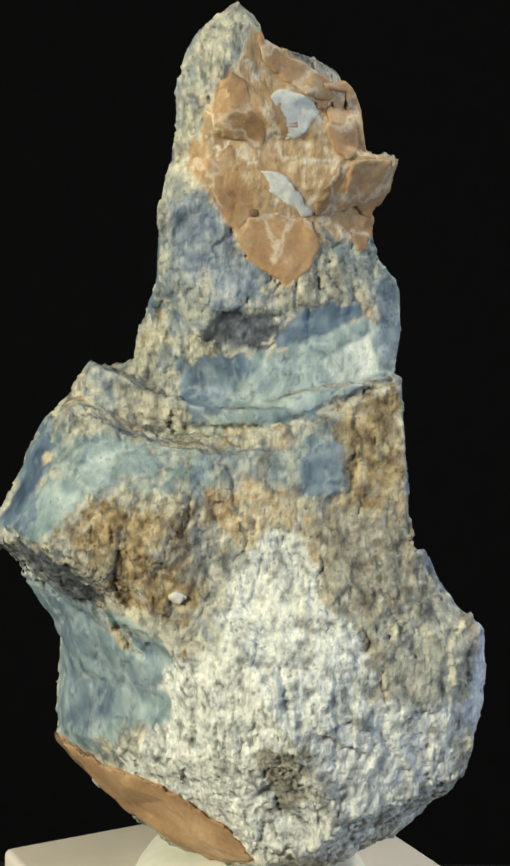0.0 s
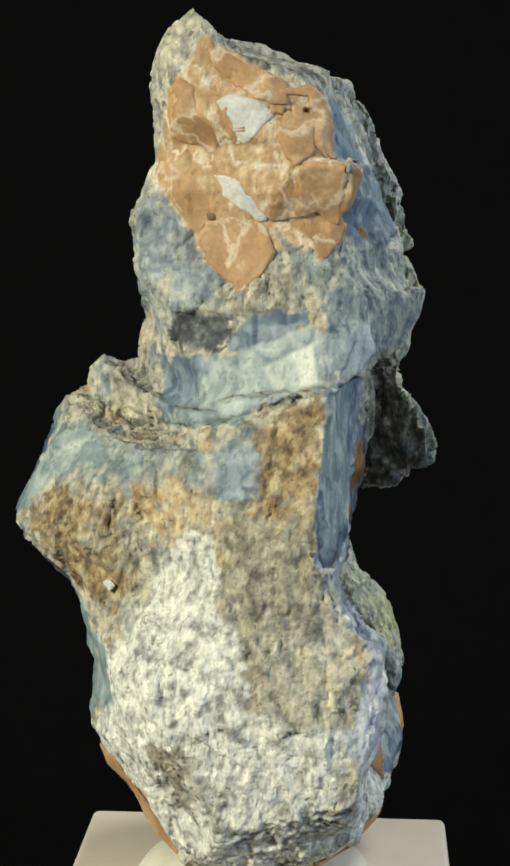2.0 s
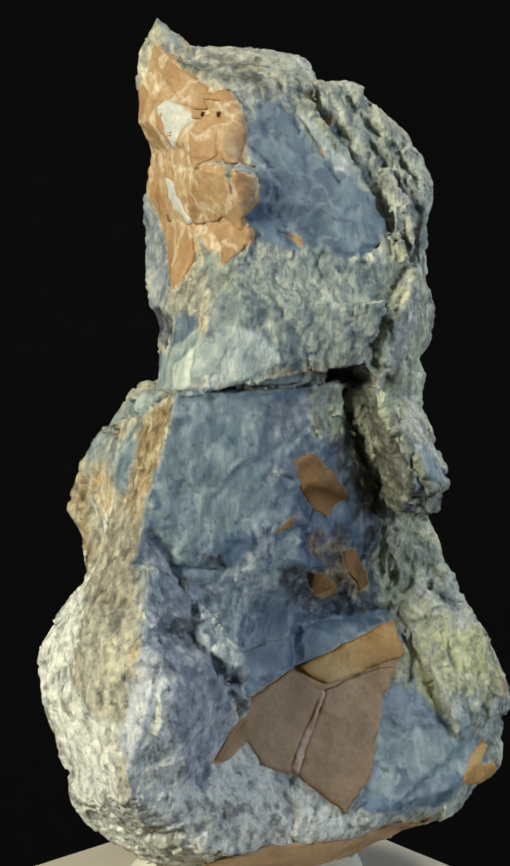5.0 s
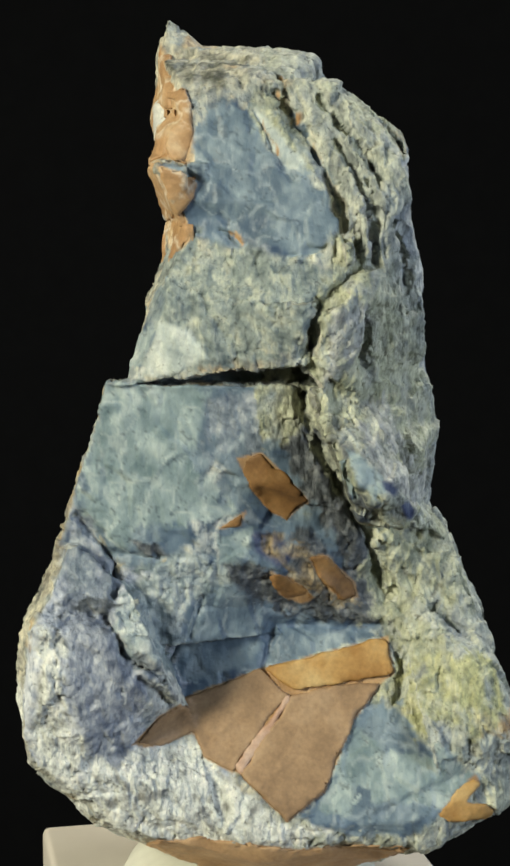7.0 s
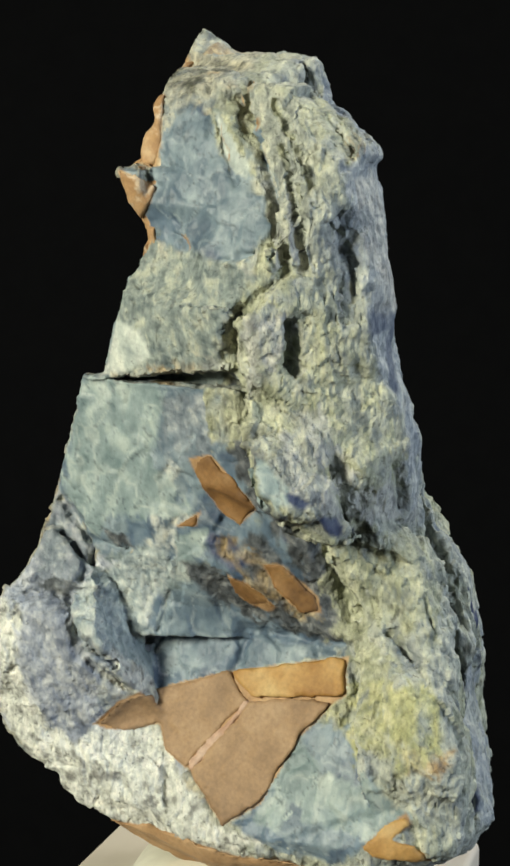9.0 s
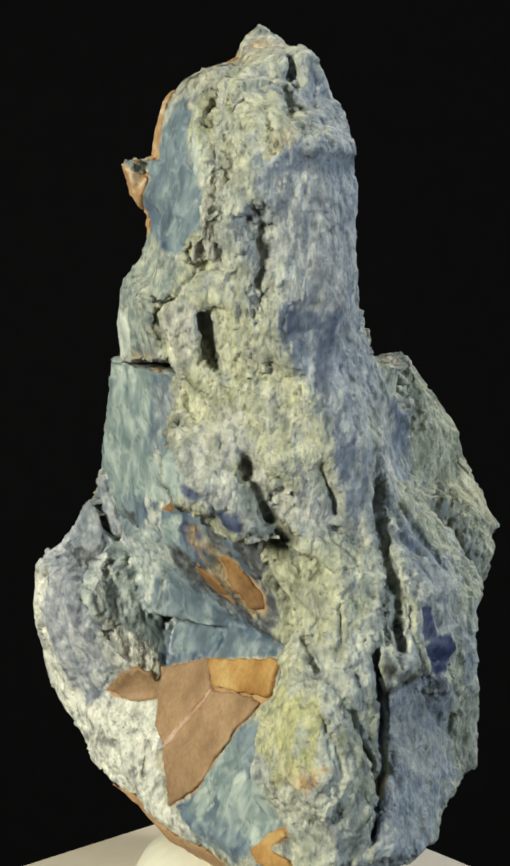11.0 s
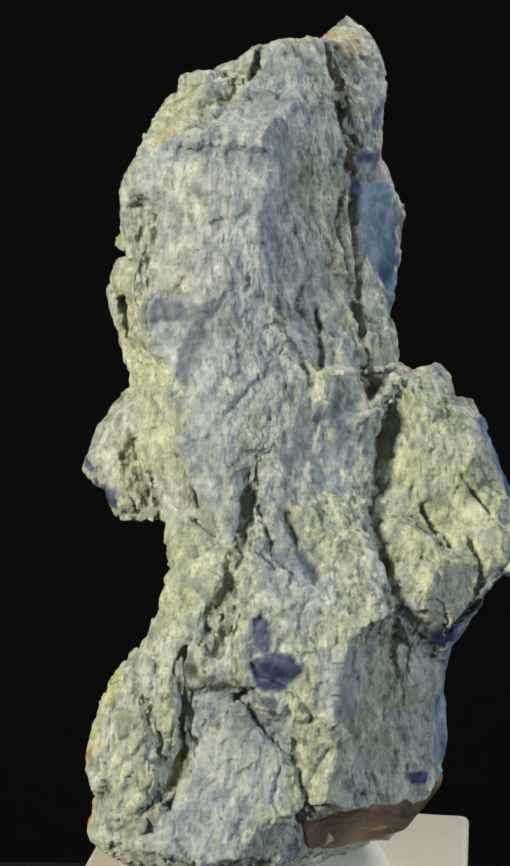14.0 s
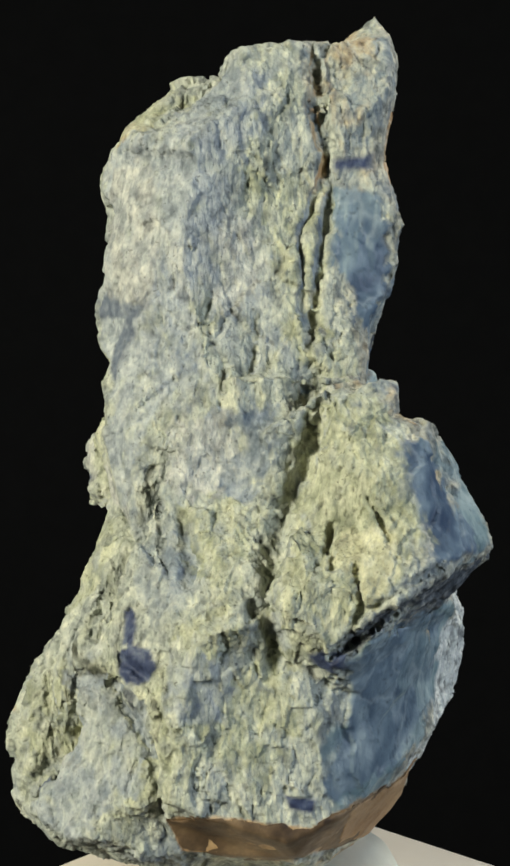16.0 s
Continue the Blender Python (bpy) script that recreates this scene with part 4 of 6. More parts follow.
ZONES.append(('lime', -14.6, [(8.7, 164.4), (11.6, 158.9), (6.6, 151.1), (2.2, 148.8), (4.4, 155.5)], 0.8))
ZONES.append(('lime', -14.6, [(-5.7, 192.6), (0.9, 182.9), (5.3, 176.4), (4.2, 174.2), (-2.4, 184.0), (-6.8, 189.3)], 0.8))
ZONES.append(('sulphur', -14.6, [(24.6, 72.8), (39.6, 72.9), (45.6, 63.3), (44.6, 56.1), (33.0, 57.2), (25.9, 64.4)], 2.0))
ZONES.append(('ochre', -14.6, [(38.7, 59.7), (49.1, 61.0), (46.9, 54.9), (40.0, 54.8)], 0.8))
ZONES.append(('navy', -14.6, [(14.9, 112.6), (19.5, 110.3), (18.3, 108.6), (14.4, 110.3)], 0.3))
ZONES.append(('navy', -14.6, [(21.2, 106.9), (24.6, 105.7), (24.1, 103.4), (21.6, 104.6)], 0.3))
ZONES.append(('ashblue', -66.8, [(-3.2, 177.8), (13.3, 179.0), (19.2, 152.6), (20.4, 145.9), (14.9, 139.2), (14.1, 109.5), (10.7, 109.5), (9.4, 130.1), (2.6, 136.9), (-0.8, 148.1), (-4.2, 165.8)], 1.5))
ZONES.append(('lime', -66.8, [(-10.8, 148.0), (-3.0, 139.1), (7.1, 130.1), (9.5, 115.3), (0.5, 109.4), (-5.2, 117.5), (-8.6, 130.0), (-19.8, 120.8), (-21.5, 129.9), (-16.4, 139.0)], 1.5))
ZONES.append(('lime', -66.8, [(-2.8, 100.1), (18.8, 97.9), (20.1, 86.2), (9.9, 75.4), (0.7, 80.1)], 2.0))
ZONES.append(('sulphur', -66.8, [(-5.0, 68.2), (6.5, 67.0), (5.5, 50.1), (-2.6, 47.6)], 1.5))
ZONES.append(('ochre', -66.8, [(-3.7, 180.0), (1.2, 184.9), (4.5, 184.3), (2.3, 181.1), (-2.1, 178.3)], 0.6))
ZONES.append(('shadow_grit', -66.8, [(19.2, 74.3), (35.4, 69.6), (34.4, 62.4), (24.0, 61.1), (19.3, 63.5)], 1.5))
ZONES.append(('ashblue', -66.8, [(21.9, 47.8), (32.4, 45.4), (32.7, 29.6), (18.6, 30.5)], 1.5))
ZONES.append(('navy', -66.8, [(19.6, 42.9), (21.7, 44.1), (19.7, 34.2), (17.1, 34.2)], 0.4))
ZONES.append(('seafoam', -66.8, [(-28.2, 137.8), (-22.6, 137.3), (-23.2, 120.8), (-18.8, 109.3), (-24.4, 109.3), (-29.5, 117.3), (-30.0, 127.6)], 0.6))
ZONES.append(('seafoam', -66.8, [(-14.3, 52.4), (-7.3, 64.5), (-8.4, 52.4), (-0.2, 37.8), (-3.7, 31.6), (-11.9, 41.4)], 0.6))
ZONES.append(('white', -66.8, [(-28.1, 66.8), (-21.8, 65.7), (-23.5, 58.4), (-20.7, 43.8), (-24.8, 43.8), (-35.2, 53.5), (-33.9, 65.6)], 0.7))
ZONES.append(('dark', -66.8, [(-37.0, 99.9), (-34.2, 99.3), (-29.6, 96.5), (-33.1, 97.0)], 0.3))
ZONES.append(('ashblue', -101.0, [(-22.5, 175.6), (-15.9, 178.9), (-1.6, 172.4), (-2.6, 155.9), (-4.8, 147.0), (-18.2, 149.2), (-20.3, 161.3)], 1.5))
ZONES.append(('slate', -101.0, [(-1.7, 195.1), (8.1, 190.8), (8.3, 177.9), (1.7, 180.0), (-4.9, 186.5)], 1.5))
ZONES.append(('ash', -101.0, [(-1.5, 162.5), (8.4, 167.0), (12.9, 157.1), (8.6, 147.1), (1.9, 151.5)], 1.8))
ZONES.append(('ash', -101.0, [(4.3, 124.5), (15.5, 126.8), (16.8, 113.1), (11.2, 107.3), (4.4, 110.7)], 1.5))
ZONES.append(('bluish', -101.0, [(13.5, 111.9), (18.0, 113.1), (20.6, 123.4), (18.9, 126.8), (16.2, 120.0)], 0.8))
ZONES.append(('ashblue', -101.0, [(-11.5, 131.2), (0.8, 138.0), (4.3, 129.0), (-0.2, 122.2), (-2.4, 110.6), (-6.9, 102.5), (-10.3, 119.8)], 1.2))
ZONES.append(('lime', -101.0, [(8.3, 175.7), (16.0, 172.5), (19.7, 151.6), (24.3, 140.4), (24.4, 131.4), (17.6, 142.6), (11.8, 159.3)], 1.2))
ZONES.append(('lime', -101.0, [(-21.3, 188.6), (-14.8, 191.8), (-6.0, 189.7), (-7.1, 186.5), (-20.3, 178.8)], 0.8))
ZONES.append(('streak', -101.0, [(-19.5, 148.6), (-15.4, 150.3), (-14.6, 146.7), (-4.8, 149.0), (-3.5, 147.4), (-9.2, 144.2), (-19.5, 143.8)], 0.35))
ZONES.append(('streak', -101.0, [(-10.1, 145.3), (-6.1, 147.2), (-10.4, 138.0), (-11.5, 130.3), (-13.9, 132.3), (-13.5, 138.0)], 0.35))
ZONES.append(('slate', -101.0, [(-11.4, 65.8), (9.4, 67.1), (14.1, 61.1), (12.0, 41.6), (-4.4, 29.1), (-17.3, 30.3), (-9.1, 48.8)], 1.2))
ZONES.append(('navy', -101.0, [(4.7, 73.7), (8.4, 74.3), (10.7, 69.5), (7.6, 66.1), (5.3, 68.3)], 0.3))
ZONES.append(('navy', -101.0, [(40.2, 81.7), (43.8, 83.1), (42.8, 79.3), (40.3, 79.1)], 0.3))
ZONES.append(('navy', -101.0, [(38.0, 127.5), (41.4, 126.4), (41.7, 123.3)], 0.3))
ZONES.append(('navy', -101.0, [(34.0, 50.6), (37.7, 51.2), (37.7, 48.6)], 0.3))
ZONES.append(('dark', -101.0, [(7.1, 65.9), (11.5, 65.3), (9.4, 62.1)], 0.3))
ZONES.append(('slate', -101.0, [(18.5, 75.6), (27.7, 76.8), (25.6, 63.6), (16.4, 61.1)], 1.2))
ZONES.append(('ash', -135.1, [(-29.7, 175.9), (-20.8, 177.1), (-17.6, 165.1), (-19.9, 147.3), (-29.9, 149.5), (-30.9, 162.8)], 1.5))
ZONES.append(('ashblue', -135.1, [(-16.4, 183.6), (-8.8, 186.9), (-4.3, 170.6), (-6.5, 151.9), (-12.0, 149.6), (-15.4, 165.1)], 1.3))
ZONES.append(('blue', -135.1, [(15.5, 171.8), (23.2, 172.9), (26.1, 165.3), (26.3, 154.2), (23.7, 143.1), (20.3, 147.5), (17.8, 160.8)], 0.8))
ZONES.append(('bluish', -135.1, [(-1.9, 126.0), (8.2, 129.5), (8.3, 120.3), (3.8, 112.3), (-0.7, 115.7)], 0.8))
ZONES.append(('bluish', -135.1, [(-0.7, 113.4), (6.1, 111.1), (2.7, 106.5), (-3.0, 108.8)], 0.8))
ZONES.append(('lime', -135.1, [(13.8, 129.5), (27.2, 131.8), (31.9, 120.5), (36.9, 99.7), (30.3, 90.3), (23.6, 78.4), (12.2, 73.6), (10.8, 97.2)], 1.2))
ZONES.append(('cream_lime', -135.1, [(22.1, 103.1), (34.5, 104.3), (35.9, 95.0), (30.3, 86.7), (27.9, 93.8), (21.0, 96.1)], 1.0))
ZONES.append(('navy', -135.1, [(-24.1, 74.5), (-20.1, 75.7), (-16.4, 69.8), (-19.0, 67.4), (-23.0, 69.2)], 0.3))
ZONES.append(('navy', -135.1, [(-22.6, 84.1), (-20.3, 82.9), (-21.0, 76.9), (-23.0, 76.3)], 0.3))
ZONES.append(('steel', -135.1, [(24.8, 74.8), (37.2, 86.8), (39.5, 85.6), (37.6, 69.0), (32.1, 53.2), (21.8, 44.6), (19.5, 45.8), (23.9, 61.6)], 0.6))
ZONES.append(('bed', -7.3, [(-30.3, 57.7), (-25, 63.3), (-15.8, 68.5), (-2.1, 73.1), (9.6, 75.8), (24.3, 79.2), (25.3, 71.4), (23.3, 69.7), (16.7, 61.5), (9.9, 45.6), (1.8, 39.4), (-7.4, 50.1), (-14.6, 54.2), (-16.9, 59.8), (-26.2, 56.9)], 0.1))
# pieces of brown chert set in the stone: (name, turn, outline in mm, how far proud, how deep, colour key, label)
CHERT = []
CHERT.append(('chert_horn', 74.9, [(5.7, 175.8), (15.2, 176.7), (15.2, 172.7), (13.8, 164.7), (9.8, 166.4), (5.8, 169.5)], 0.7, 5, 'flow', 'tan chert horn standing out from the edge'))
CHERT.append(('chert_horn', -7.3, [(-24.4, 177.2), (-20, 175.4), (-16.5, 173.5), (-17.3, 170.2), (-20.3, 166.3), (-21.8, 169.3)], 0.6, 5, 'flow', 'tan chert horn standing out from the edge'))
CHERT.append(('chert_shard', -7.3, [(-20.8, 191), (-17.8, 192.1), (-16.9, 187.8), (-16.5, 183.5), (-17.6, 177), (-21.1, 178.1), (-22.2, 180.2)], 0.5, 4, 'flow', 'upright tan chert shard'))
CHERT.append(('chert_slab', -7.3, [(-30.3, 57.7), (-25, 63.3), (-15.8, 68.5), (-2.1, 73.1), (3.3, 67.1), (-5.3, 56.5), (-9, 50.6), (-14.6, 54.2), (-16.9, 59.8), (-26.2, 56.9)], 0.5, 5, 'dun', 'dull brown chert slab'))
CHERT.append(('chert_slab', -7.3, [(4.1, 67.2), (9.7, 68.4), (23.3, 69.7), (16.7, 61.5), (9.9, 45.6), (1.8, 39.4), (-7.4, 50.1), (-3.6, 56.5)], 0.9, 6, 'dun', 'smooth brown chert slab with a pointed foot'))
CHERT.append(('chert_ledge', -7.3, [(-1.2, 73.1), (9.6, 75.8), (24.3, 79.2), (25.3, 71.4), (9.7, 68.9), (4.1, 68.4)], 1.3, 6, 'ochre', 'orange-brown chert ledge'))
CHERT.append(('chert_vein', -7.3, [(-8.8, 52.2), (2.7, 67.1), (4.1, 66.7), (-4.1, 54), (-7.4, 50.4)], 0.7, 4, 'pink', 'sugary pinkish crystal vein'))
CHERT.append(('rust_patch', -7.3, [(-8.3, 117.8), (-3.3, 119), (3.6, 112.1), (6.4, 108.7), (2.5, 104.9), (-0.9, 106.3), (-5.5, 112.1)], 0.4, 3, 'rust', 'rusty brown crust in the hollow'))
CHERT.append(('rust_patch', -7.3, [(7.1, 97), (10.5, 97.1), (17.4, 91.2), (18.6, 87.7), (14.1, 87.5), (9.4, 92.1)], 0.4, 3, 'rust', 'rusty brown crust in the hollow'))
CHERT.append(('rust_patch', -7.3, [(-0.9, 93.5), (3.7, 92.3), (9, 88.2), (6, 86.9), (1.4, 88.8)], 0.4, 3, 'rust', 'rusty brown crust in the hollow'))
CHERT.append(('rust_patch', -7.3, [(-12.1, 103), (-6.2, 106.9), (-7.5, 103.7)], 0.4, 3, 'rust', 'rusty brown crust in the hollow'))
CHERT.append(('chalk_chip', 82.5, [(-31.5, 89.6), (-29.7, 90.7), (-28.1, 89.1), (-29.7, 87.4)], 0.7, 3, 'chalk', 'small white chip stuck to the rough face'))
CHERT.append(('dark_grain', 82.5, [(-10.4, 166.9), (-8.4, 166.9), (-8.3, 165), (-10.3, 165.1)], 0.5, 3, 'umber', 'dark brown grain in the chert'))
CHERT.append(('chert_foot', 105.2, [(-42.5, 56.4), (-33.3, 50.6), (-20.5, 45.9), (-7.6, 37.3), (-0.5, 28.7), (-7.6, 28.7), (-15.8, 31.7), (-25.2, 38.2), (-33.3, 44.5)], 0.5, 5, 'tan', 'tan chert along the underside'))
CHERT.append(('chert_foot', -7.3, [(-30.5, 35.7), (-17, 36.6), (3, 33.2), (14.7, 33.6), (28.8, 32.4), (19.5, 25.9), (-8.7, 25.7), (-26.4, 32.4)], 0.5, 5, 'tan', 'tan chert along the underside'))
CHERT.append(('chert_foot', -143.7, [(-19.9, 39.7), (-5.8, 39.6), (10.6, 37.5), (26.8, 47.4), (28.6, 45), (20, 34.5), (3.6, 30), (-16.4, 32.3)], 0.3, 5, 'umber', 'dark brown broken chert along the underside'))
CHERT.append(('chert_chip', -7.3, [(34.5, 39.6), (37.9, 44.6), (42.5, 48.3), (43.7, 45.9), (40.3, 42.2), (46.7, 40.4), (46.2, 38.8), (36.9, 37.8)], 0.5, 4, 'ochre', 'orange chert chip at the foot'))
CHERT.append(('chert_flake', 97.7, [(-4.4, 201.4), (1.0, 197.7), (6.5, 195.1), (11.4, 191.9), (12.0, 188.1), (8.8, 187.8), (2.2, 191.6), (-2.8, 195.9)], 0.25, 4, 'flow', 'slim tan chert flake under the tip'))
CHERT.append(('chert_chip', 97.7, [(-12.2, 190.7), (-9.3, 193.7), (-6.0, 191.8), (-4.4, 188.0), (-1.6, 182.7), (-3.0, 178.3), (-6.5, 179.7), (-10.4, 181.0), (-12.9, 185.8)], 0.15, 4, 'flow', 'tan chert chip between cream veins'))
CHERT.append(('chert_chip', 97.7, [(-17.7, 175.5), (-14.8, 176.9), (-11.1, 176.1), (-6.0, 172.3), (-3.2, 168.5), (-4.8, 164.1), (-7.4, 161.4), (-10.4, 165.2), (-14.0, 171.7)], 0.15, 4, 'flow', 'pale tan chert chip between cream veins'))
CHERT.append(('chert_nodule', 97.7, [(-5.4, 165.2), (-1.0, 166.7), (3.5, 164.9), (7.7, 164.2), (9.3, 159.2), (7.4, 154.8), (2.4, 151.1), (-0.9, 154.0), (-5.1, 156.5), (-7.4, 161.1)], 0.35, 5, 'flow', 'smooth tan chert nodule with a scalloped foot'))
CHERT.append(('chert_shard', 97.7, [(11.2, 187.0), (14.5, 186.7), (16.9, 185.5), (18.1, 178.8), (14.6, 176.6), (12.2, 177.6), (10.1, 183.0)], 0.35, 4, 'flow', 'upright tan chert shard'))
CHERT.append(('chert_shard', 97.7, [(8.9, 170.2), (13.3, 175.7), (14.7, 168.1), (22.2, 165.4), (21.0, 161.5), (17.9, 157.6), (16.2, 161.5), (11.7, 164.8)], 0.15, 4, 'flow', 'tan chert shard below the horn'))
CHERT.append(('chalk_patch', 97.7, [(-2.0, 189.4), (1.1, 190.2), (4.9, 189.5), (9.4, 186.9), (7.9, 184.1), (5.3, 181.1), (2.0, 180.2), (-0.2, 183.4)], 0.3, 4, 'chalk', 'chalky white patch between chert chips'))
CHERT.append(('chalk_patch', 97.7, [(-3.0, 174.3), (-0.1, 174.8), (2.8, 173.2), (5.4, 170.0), (7.7, 165.6), (5.7, 165.2), (2.1, 167.8), (-1.9, 171.0)], 0.25, 4, 'chalk', 'chalky white patch between chert chips'))
# cracks and creases: (turn, line in mm, half width, depth)
CREASES = []
CREASES.append((90.1, [(-28.5, 125.1), (-20.6, 122.9), (-15, 122.1), (-7.1, 122.6), (-0.3, 124.1), (8.7, 127.6), (19.3, 131.6)], 0.8, 1.7))
CREASES.append((-7.3, [(-0.3, 191.1), (8.6, 178.2), (13.7, 166.2), (16, 157.4), (13.3, 154.6), (6.1, 147.3), (4.5, 138.4), (5.1, 128.2), (12.6, 112.2), (18.4, 102.9), (24.4, 87.8)], 1.3, 2.6))
CREASES.append((-7.3, [(17.4, 173.9), (19.2, 166.2), (18.2, 157.4)], 0.9, 1.6))
CREASES.append((-7.3, [(-4.6, 187.9), (-1.3, 180.3), (2.6, 173.8)], 0.8, 1.0))
CREASES.append((-97.5, [(-7.4, 59.9), (-6.8, 52.7), (-9.1, 39.2)], 0.7, 3.0))
CREASES.append((-97.5, [(-26.6, 148.2), (-24.8, 138.1)], 1.0, 2.0))
CREASES.append((-109.4, [(24.5, 132.3), (25.3, 119.8), (25, 102.4), (27.6, 84.9), (34.8, 73)], 3.0, 1.5))
CREASES.append((-143.7, [(10.1, 196.9), (13.5, 178.7), (7.7, 162.2), (8.4, 147.8), (12.9, 143.3)], 0.8, 1.5))
CREASES.append((-143.7, [(9.6, 133.2), (10.9, 120.7), (7.6, 111.5), (3.1, 102.1)], 2.0, 1.6))
CREASES.append((-143.7, [(14.8, 75.1), (28.4, 85.3), (43.1, 93.6)], 1.0, 2.2))
CREASES.append((-143.7, [(14.5, 103.4), (14.6, 94)], 0.7, 1.2))
CREASES.append((-143.7, [(20.3, 92.9), (21, 84.7), (26.1, 87.1), (36.3, 94.2)], 0.8, 1.0))
CREASES.append((-84.3, [(10.7, 112.6), (11.5, 91.6), (7.6, 76.2)], 0.8, 1.6))
CREASES.append((-84.3, [(-11.4, 166.5), (-12.5, 159.9), (-13.6, 147.6)], 1.4, 1.4))
CREASES.append((-84.3, [(-10.8, 109), (-10.8, 102), (-17.1, 102)], 1.6, 2.0))
CREASES.append((-84.3, [(-21.4, 147.6), (-20.9, 138.6)], 1.0, 1.8))
CREASES.append((-84.3, [(2.2, 197.9), (1.7, 192.6)], 0.8, 1.8))
CREASES.append((-143.7, [(-27.7, 84.3), (-29.5, 74.8), (-23.2, 70.1), (-19.8, 61.7)], 1.2, 1.2))
CREASES.append((-143.7, [(-50.2, 44.4), (-41.9, 51.8), (-37.2, 61.6)], 2.2, 1.4))
CREASES.append((105.2, [(-49.4, 97.1), (-43.2, 89), (-31.8, 83.1), (-23.8, 74.8)], 1.2, 1.4))
CREASES.append((-0.0, [(-43.4, 85.9), (-34.2, 84.8), (-27.4, 71.8), (-20.5, 65.8)], 1.0, 1.2))
CREASES.append((-0.0, [(-31.8, 97.8), (-21.6, 96.7)], 0.9, 1.2))
CREASES.append((-0.0, [(0.2, 73.2), (1.9, 82.7), (9.4, 82.7), (24.3, 82.8)], 1.0, 1.4))
CREASES.append((-14.6, [(4.2, 179.7), (8.7, 171.0), (10.4, 164.4)], 0.6, 1.7))
CREASES.append((-14.6, [(13.1, 172.1), (14.8, 163.3), (16.0, 156.7)], 0.6, 1.7))
CREASES.append((-14.6, [(15.7, 178.6), (16.6, 172.7)], 0.6, 1.7))
CREASES.append((-14.6, [(6.3, 190.5), (12.9, 181.9), (17.4, 174.3)], 0.6, 1.7))
CREASES.append((-14.6, [(-0.3, 193.7), (0.8, 188.3), (6.4, 180.8)], 0.6, 1.7))
CREASES.append((-14.6, [(19.8, 166.7), (23.2, 159.0), (24.4, 151.2)], 0.6, 1.7))
CREASES.append((-14.6, [(9.1, 181.9), (11.9, 176.5), (13.1, 171.0)], 0.6, 1.7))
CREASES.append((-14.6, [(17.3, 187.3), (22.8, 180.9), (24.1, 173.2)], 0.6, 1.7))
CREASES.append((-14.6, [(22.0, 162.3), (24.4, 153.4)], 0.6, 1.7))
CREASES.append((-14.6, [(2.2, 148.8), (1.7, 142.1), (2.3, 134.2)], 0.6, 1.7))
CREASES.append((-14.6, [(-41.2, 107.7), (-36.2, 101.9), (-33.4, 97.2), (-35.4, 90.8)], 0.9, 2.2))
CREASES.append((-14.6, [(-37.5, 86.6), (-35.3, 78.9), (-30.1, 74.8), (-26.1, 73.0)], 0.9, 1.8))
CREASES.append((-14.6, [(-16.3, 89.1), (-19.2, 80.8), (-21.5, 76.1)], 0.4, 0.8))
CREASES.append((-14.6, [(42.4, 97.7), (44.7, 89.5), (44.2, 81.2)], 0.7, 1.5))
CREASES.append((-14.6, [(23.6, 64.4), (25.8, 69.2), (24.6, 74.0)], 0.7, 1.5))
CREASES.append((-66.8, [(21.4, 117.6), (21.0, 104.9), (23.5, 93.3), (24.9, 76.7)], 1.3, 3.0))
CREASES.append((-66.8, [(19.1, 75.5), (20.7, 62.3), (21.2, 50.2), (17.4, 34.2)], 0.9, 4.2))
CREASES.append((-66.8, [(12.9, 63.5), (17.1, 53.8), (20.1, 46.5)], 0.6, 2.2))
CREASES.append((-66.8, [(-14.7, 146.9), (-13.6, 142.4), (-12.5, 137.3)], 1.5, 4.0))
CREASES.append((-66.8, [(-4.2, 166.9), (-3.4, 158.1), (-4.2, 149.2)], 1.6, 2.2))
CREASES.append((-66.8, [(-7.4, 116.3), (-2.9, 105.9), (-1.1, 101.3)], 2.0, 4.0))
CREASES.append((-66.8, [(8.4, 115.2), (11.9, 106.0)], 1.0, 2.2))
CREASES.append((-66.8, [(5.3, 78.4), (7.1, 72.4)], 0.9, 2.0))
CREASES.append((-66.8, [(4.9, 196.7), (5.5, 192.9)], 0.8, 2.0))
CREASES.append((-66.8, [(2.8, 191.9), (2.6, 187.0)], 0.9, 2.0))
CREASES.append((-66.8, [(-0.8, 148.1), (2.6, 133.5), (8.9, 125.6), (13.0, 106.0)], 2.0, -1.0))
CREASES.append((-101.0, [(-26.7, 148.5), (-26.0, 142.4), (-26.6, 137.9)], 1.2, 3.2))
CREASES.append((-101.0, [(-22.5, 166.8), (-20.7, 161.9)], 2.0, 1.8))
CREASES.append((-101.0, [(-6.0, 188.6), (-1.7, 192.9), (-0.6, 196.1)], 0.9, 1.6))
CREASES.append((-101.0, [(-10.9, 65.2), (9.4, 66.2), (14.1, 61.1)], 1.2, 0.6))
CREASES.append((-101.0, [(11.9, 147.1), (13.7, 137.0), (13.2, 131.3)], 0.7, 1.4))
CREASES.append((-101.0, [(-9.2, 102.5), (-1.2, 96.7), (-1.1, 87.3), (-5.7, 81.3)], 1.0, 1.4))
CREASES.append((-101.0, [(9.0, 104.9), (13.6, 96.8), (16.6, 91.0)], 1.0, 1.2))
CREASES.append((-135.1, [(10.3, 198.7), (12.0, 184.8), (14.9, 172.9), (13.5, 156.4), (12.5, 140.8)], 0.9, 2.0))
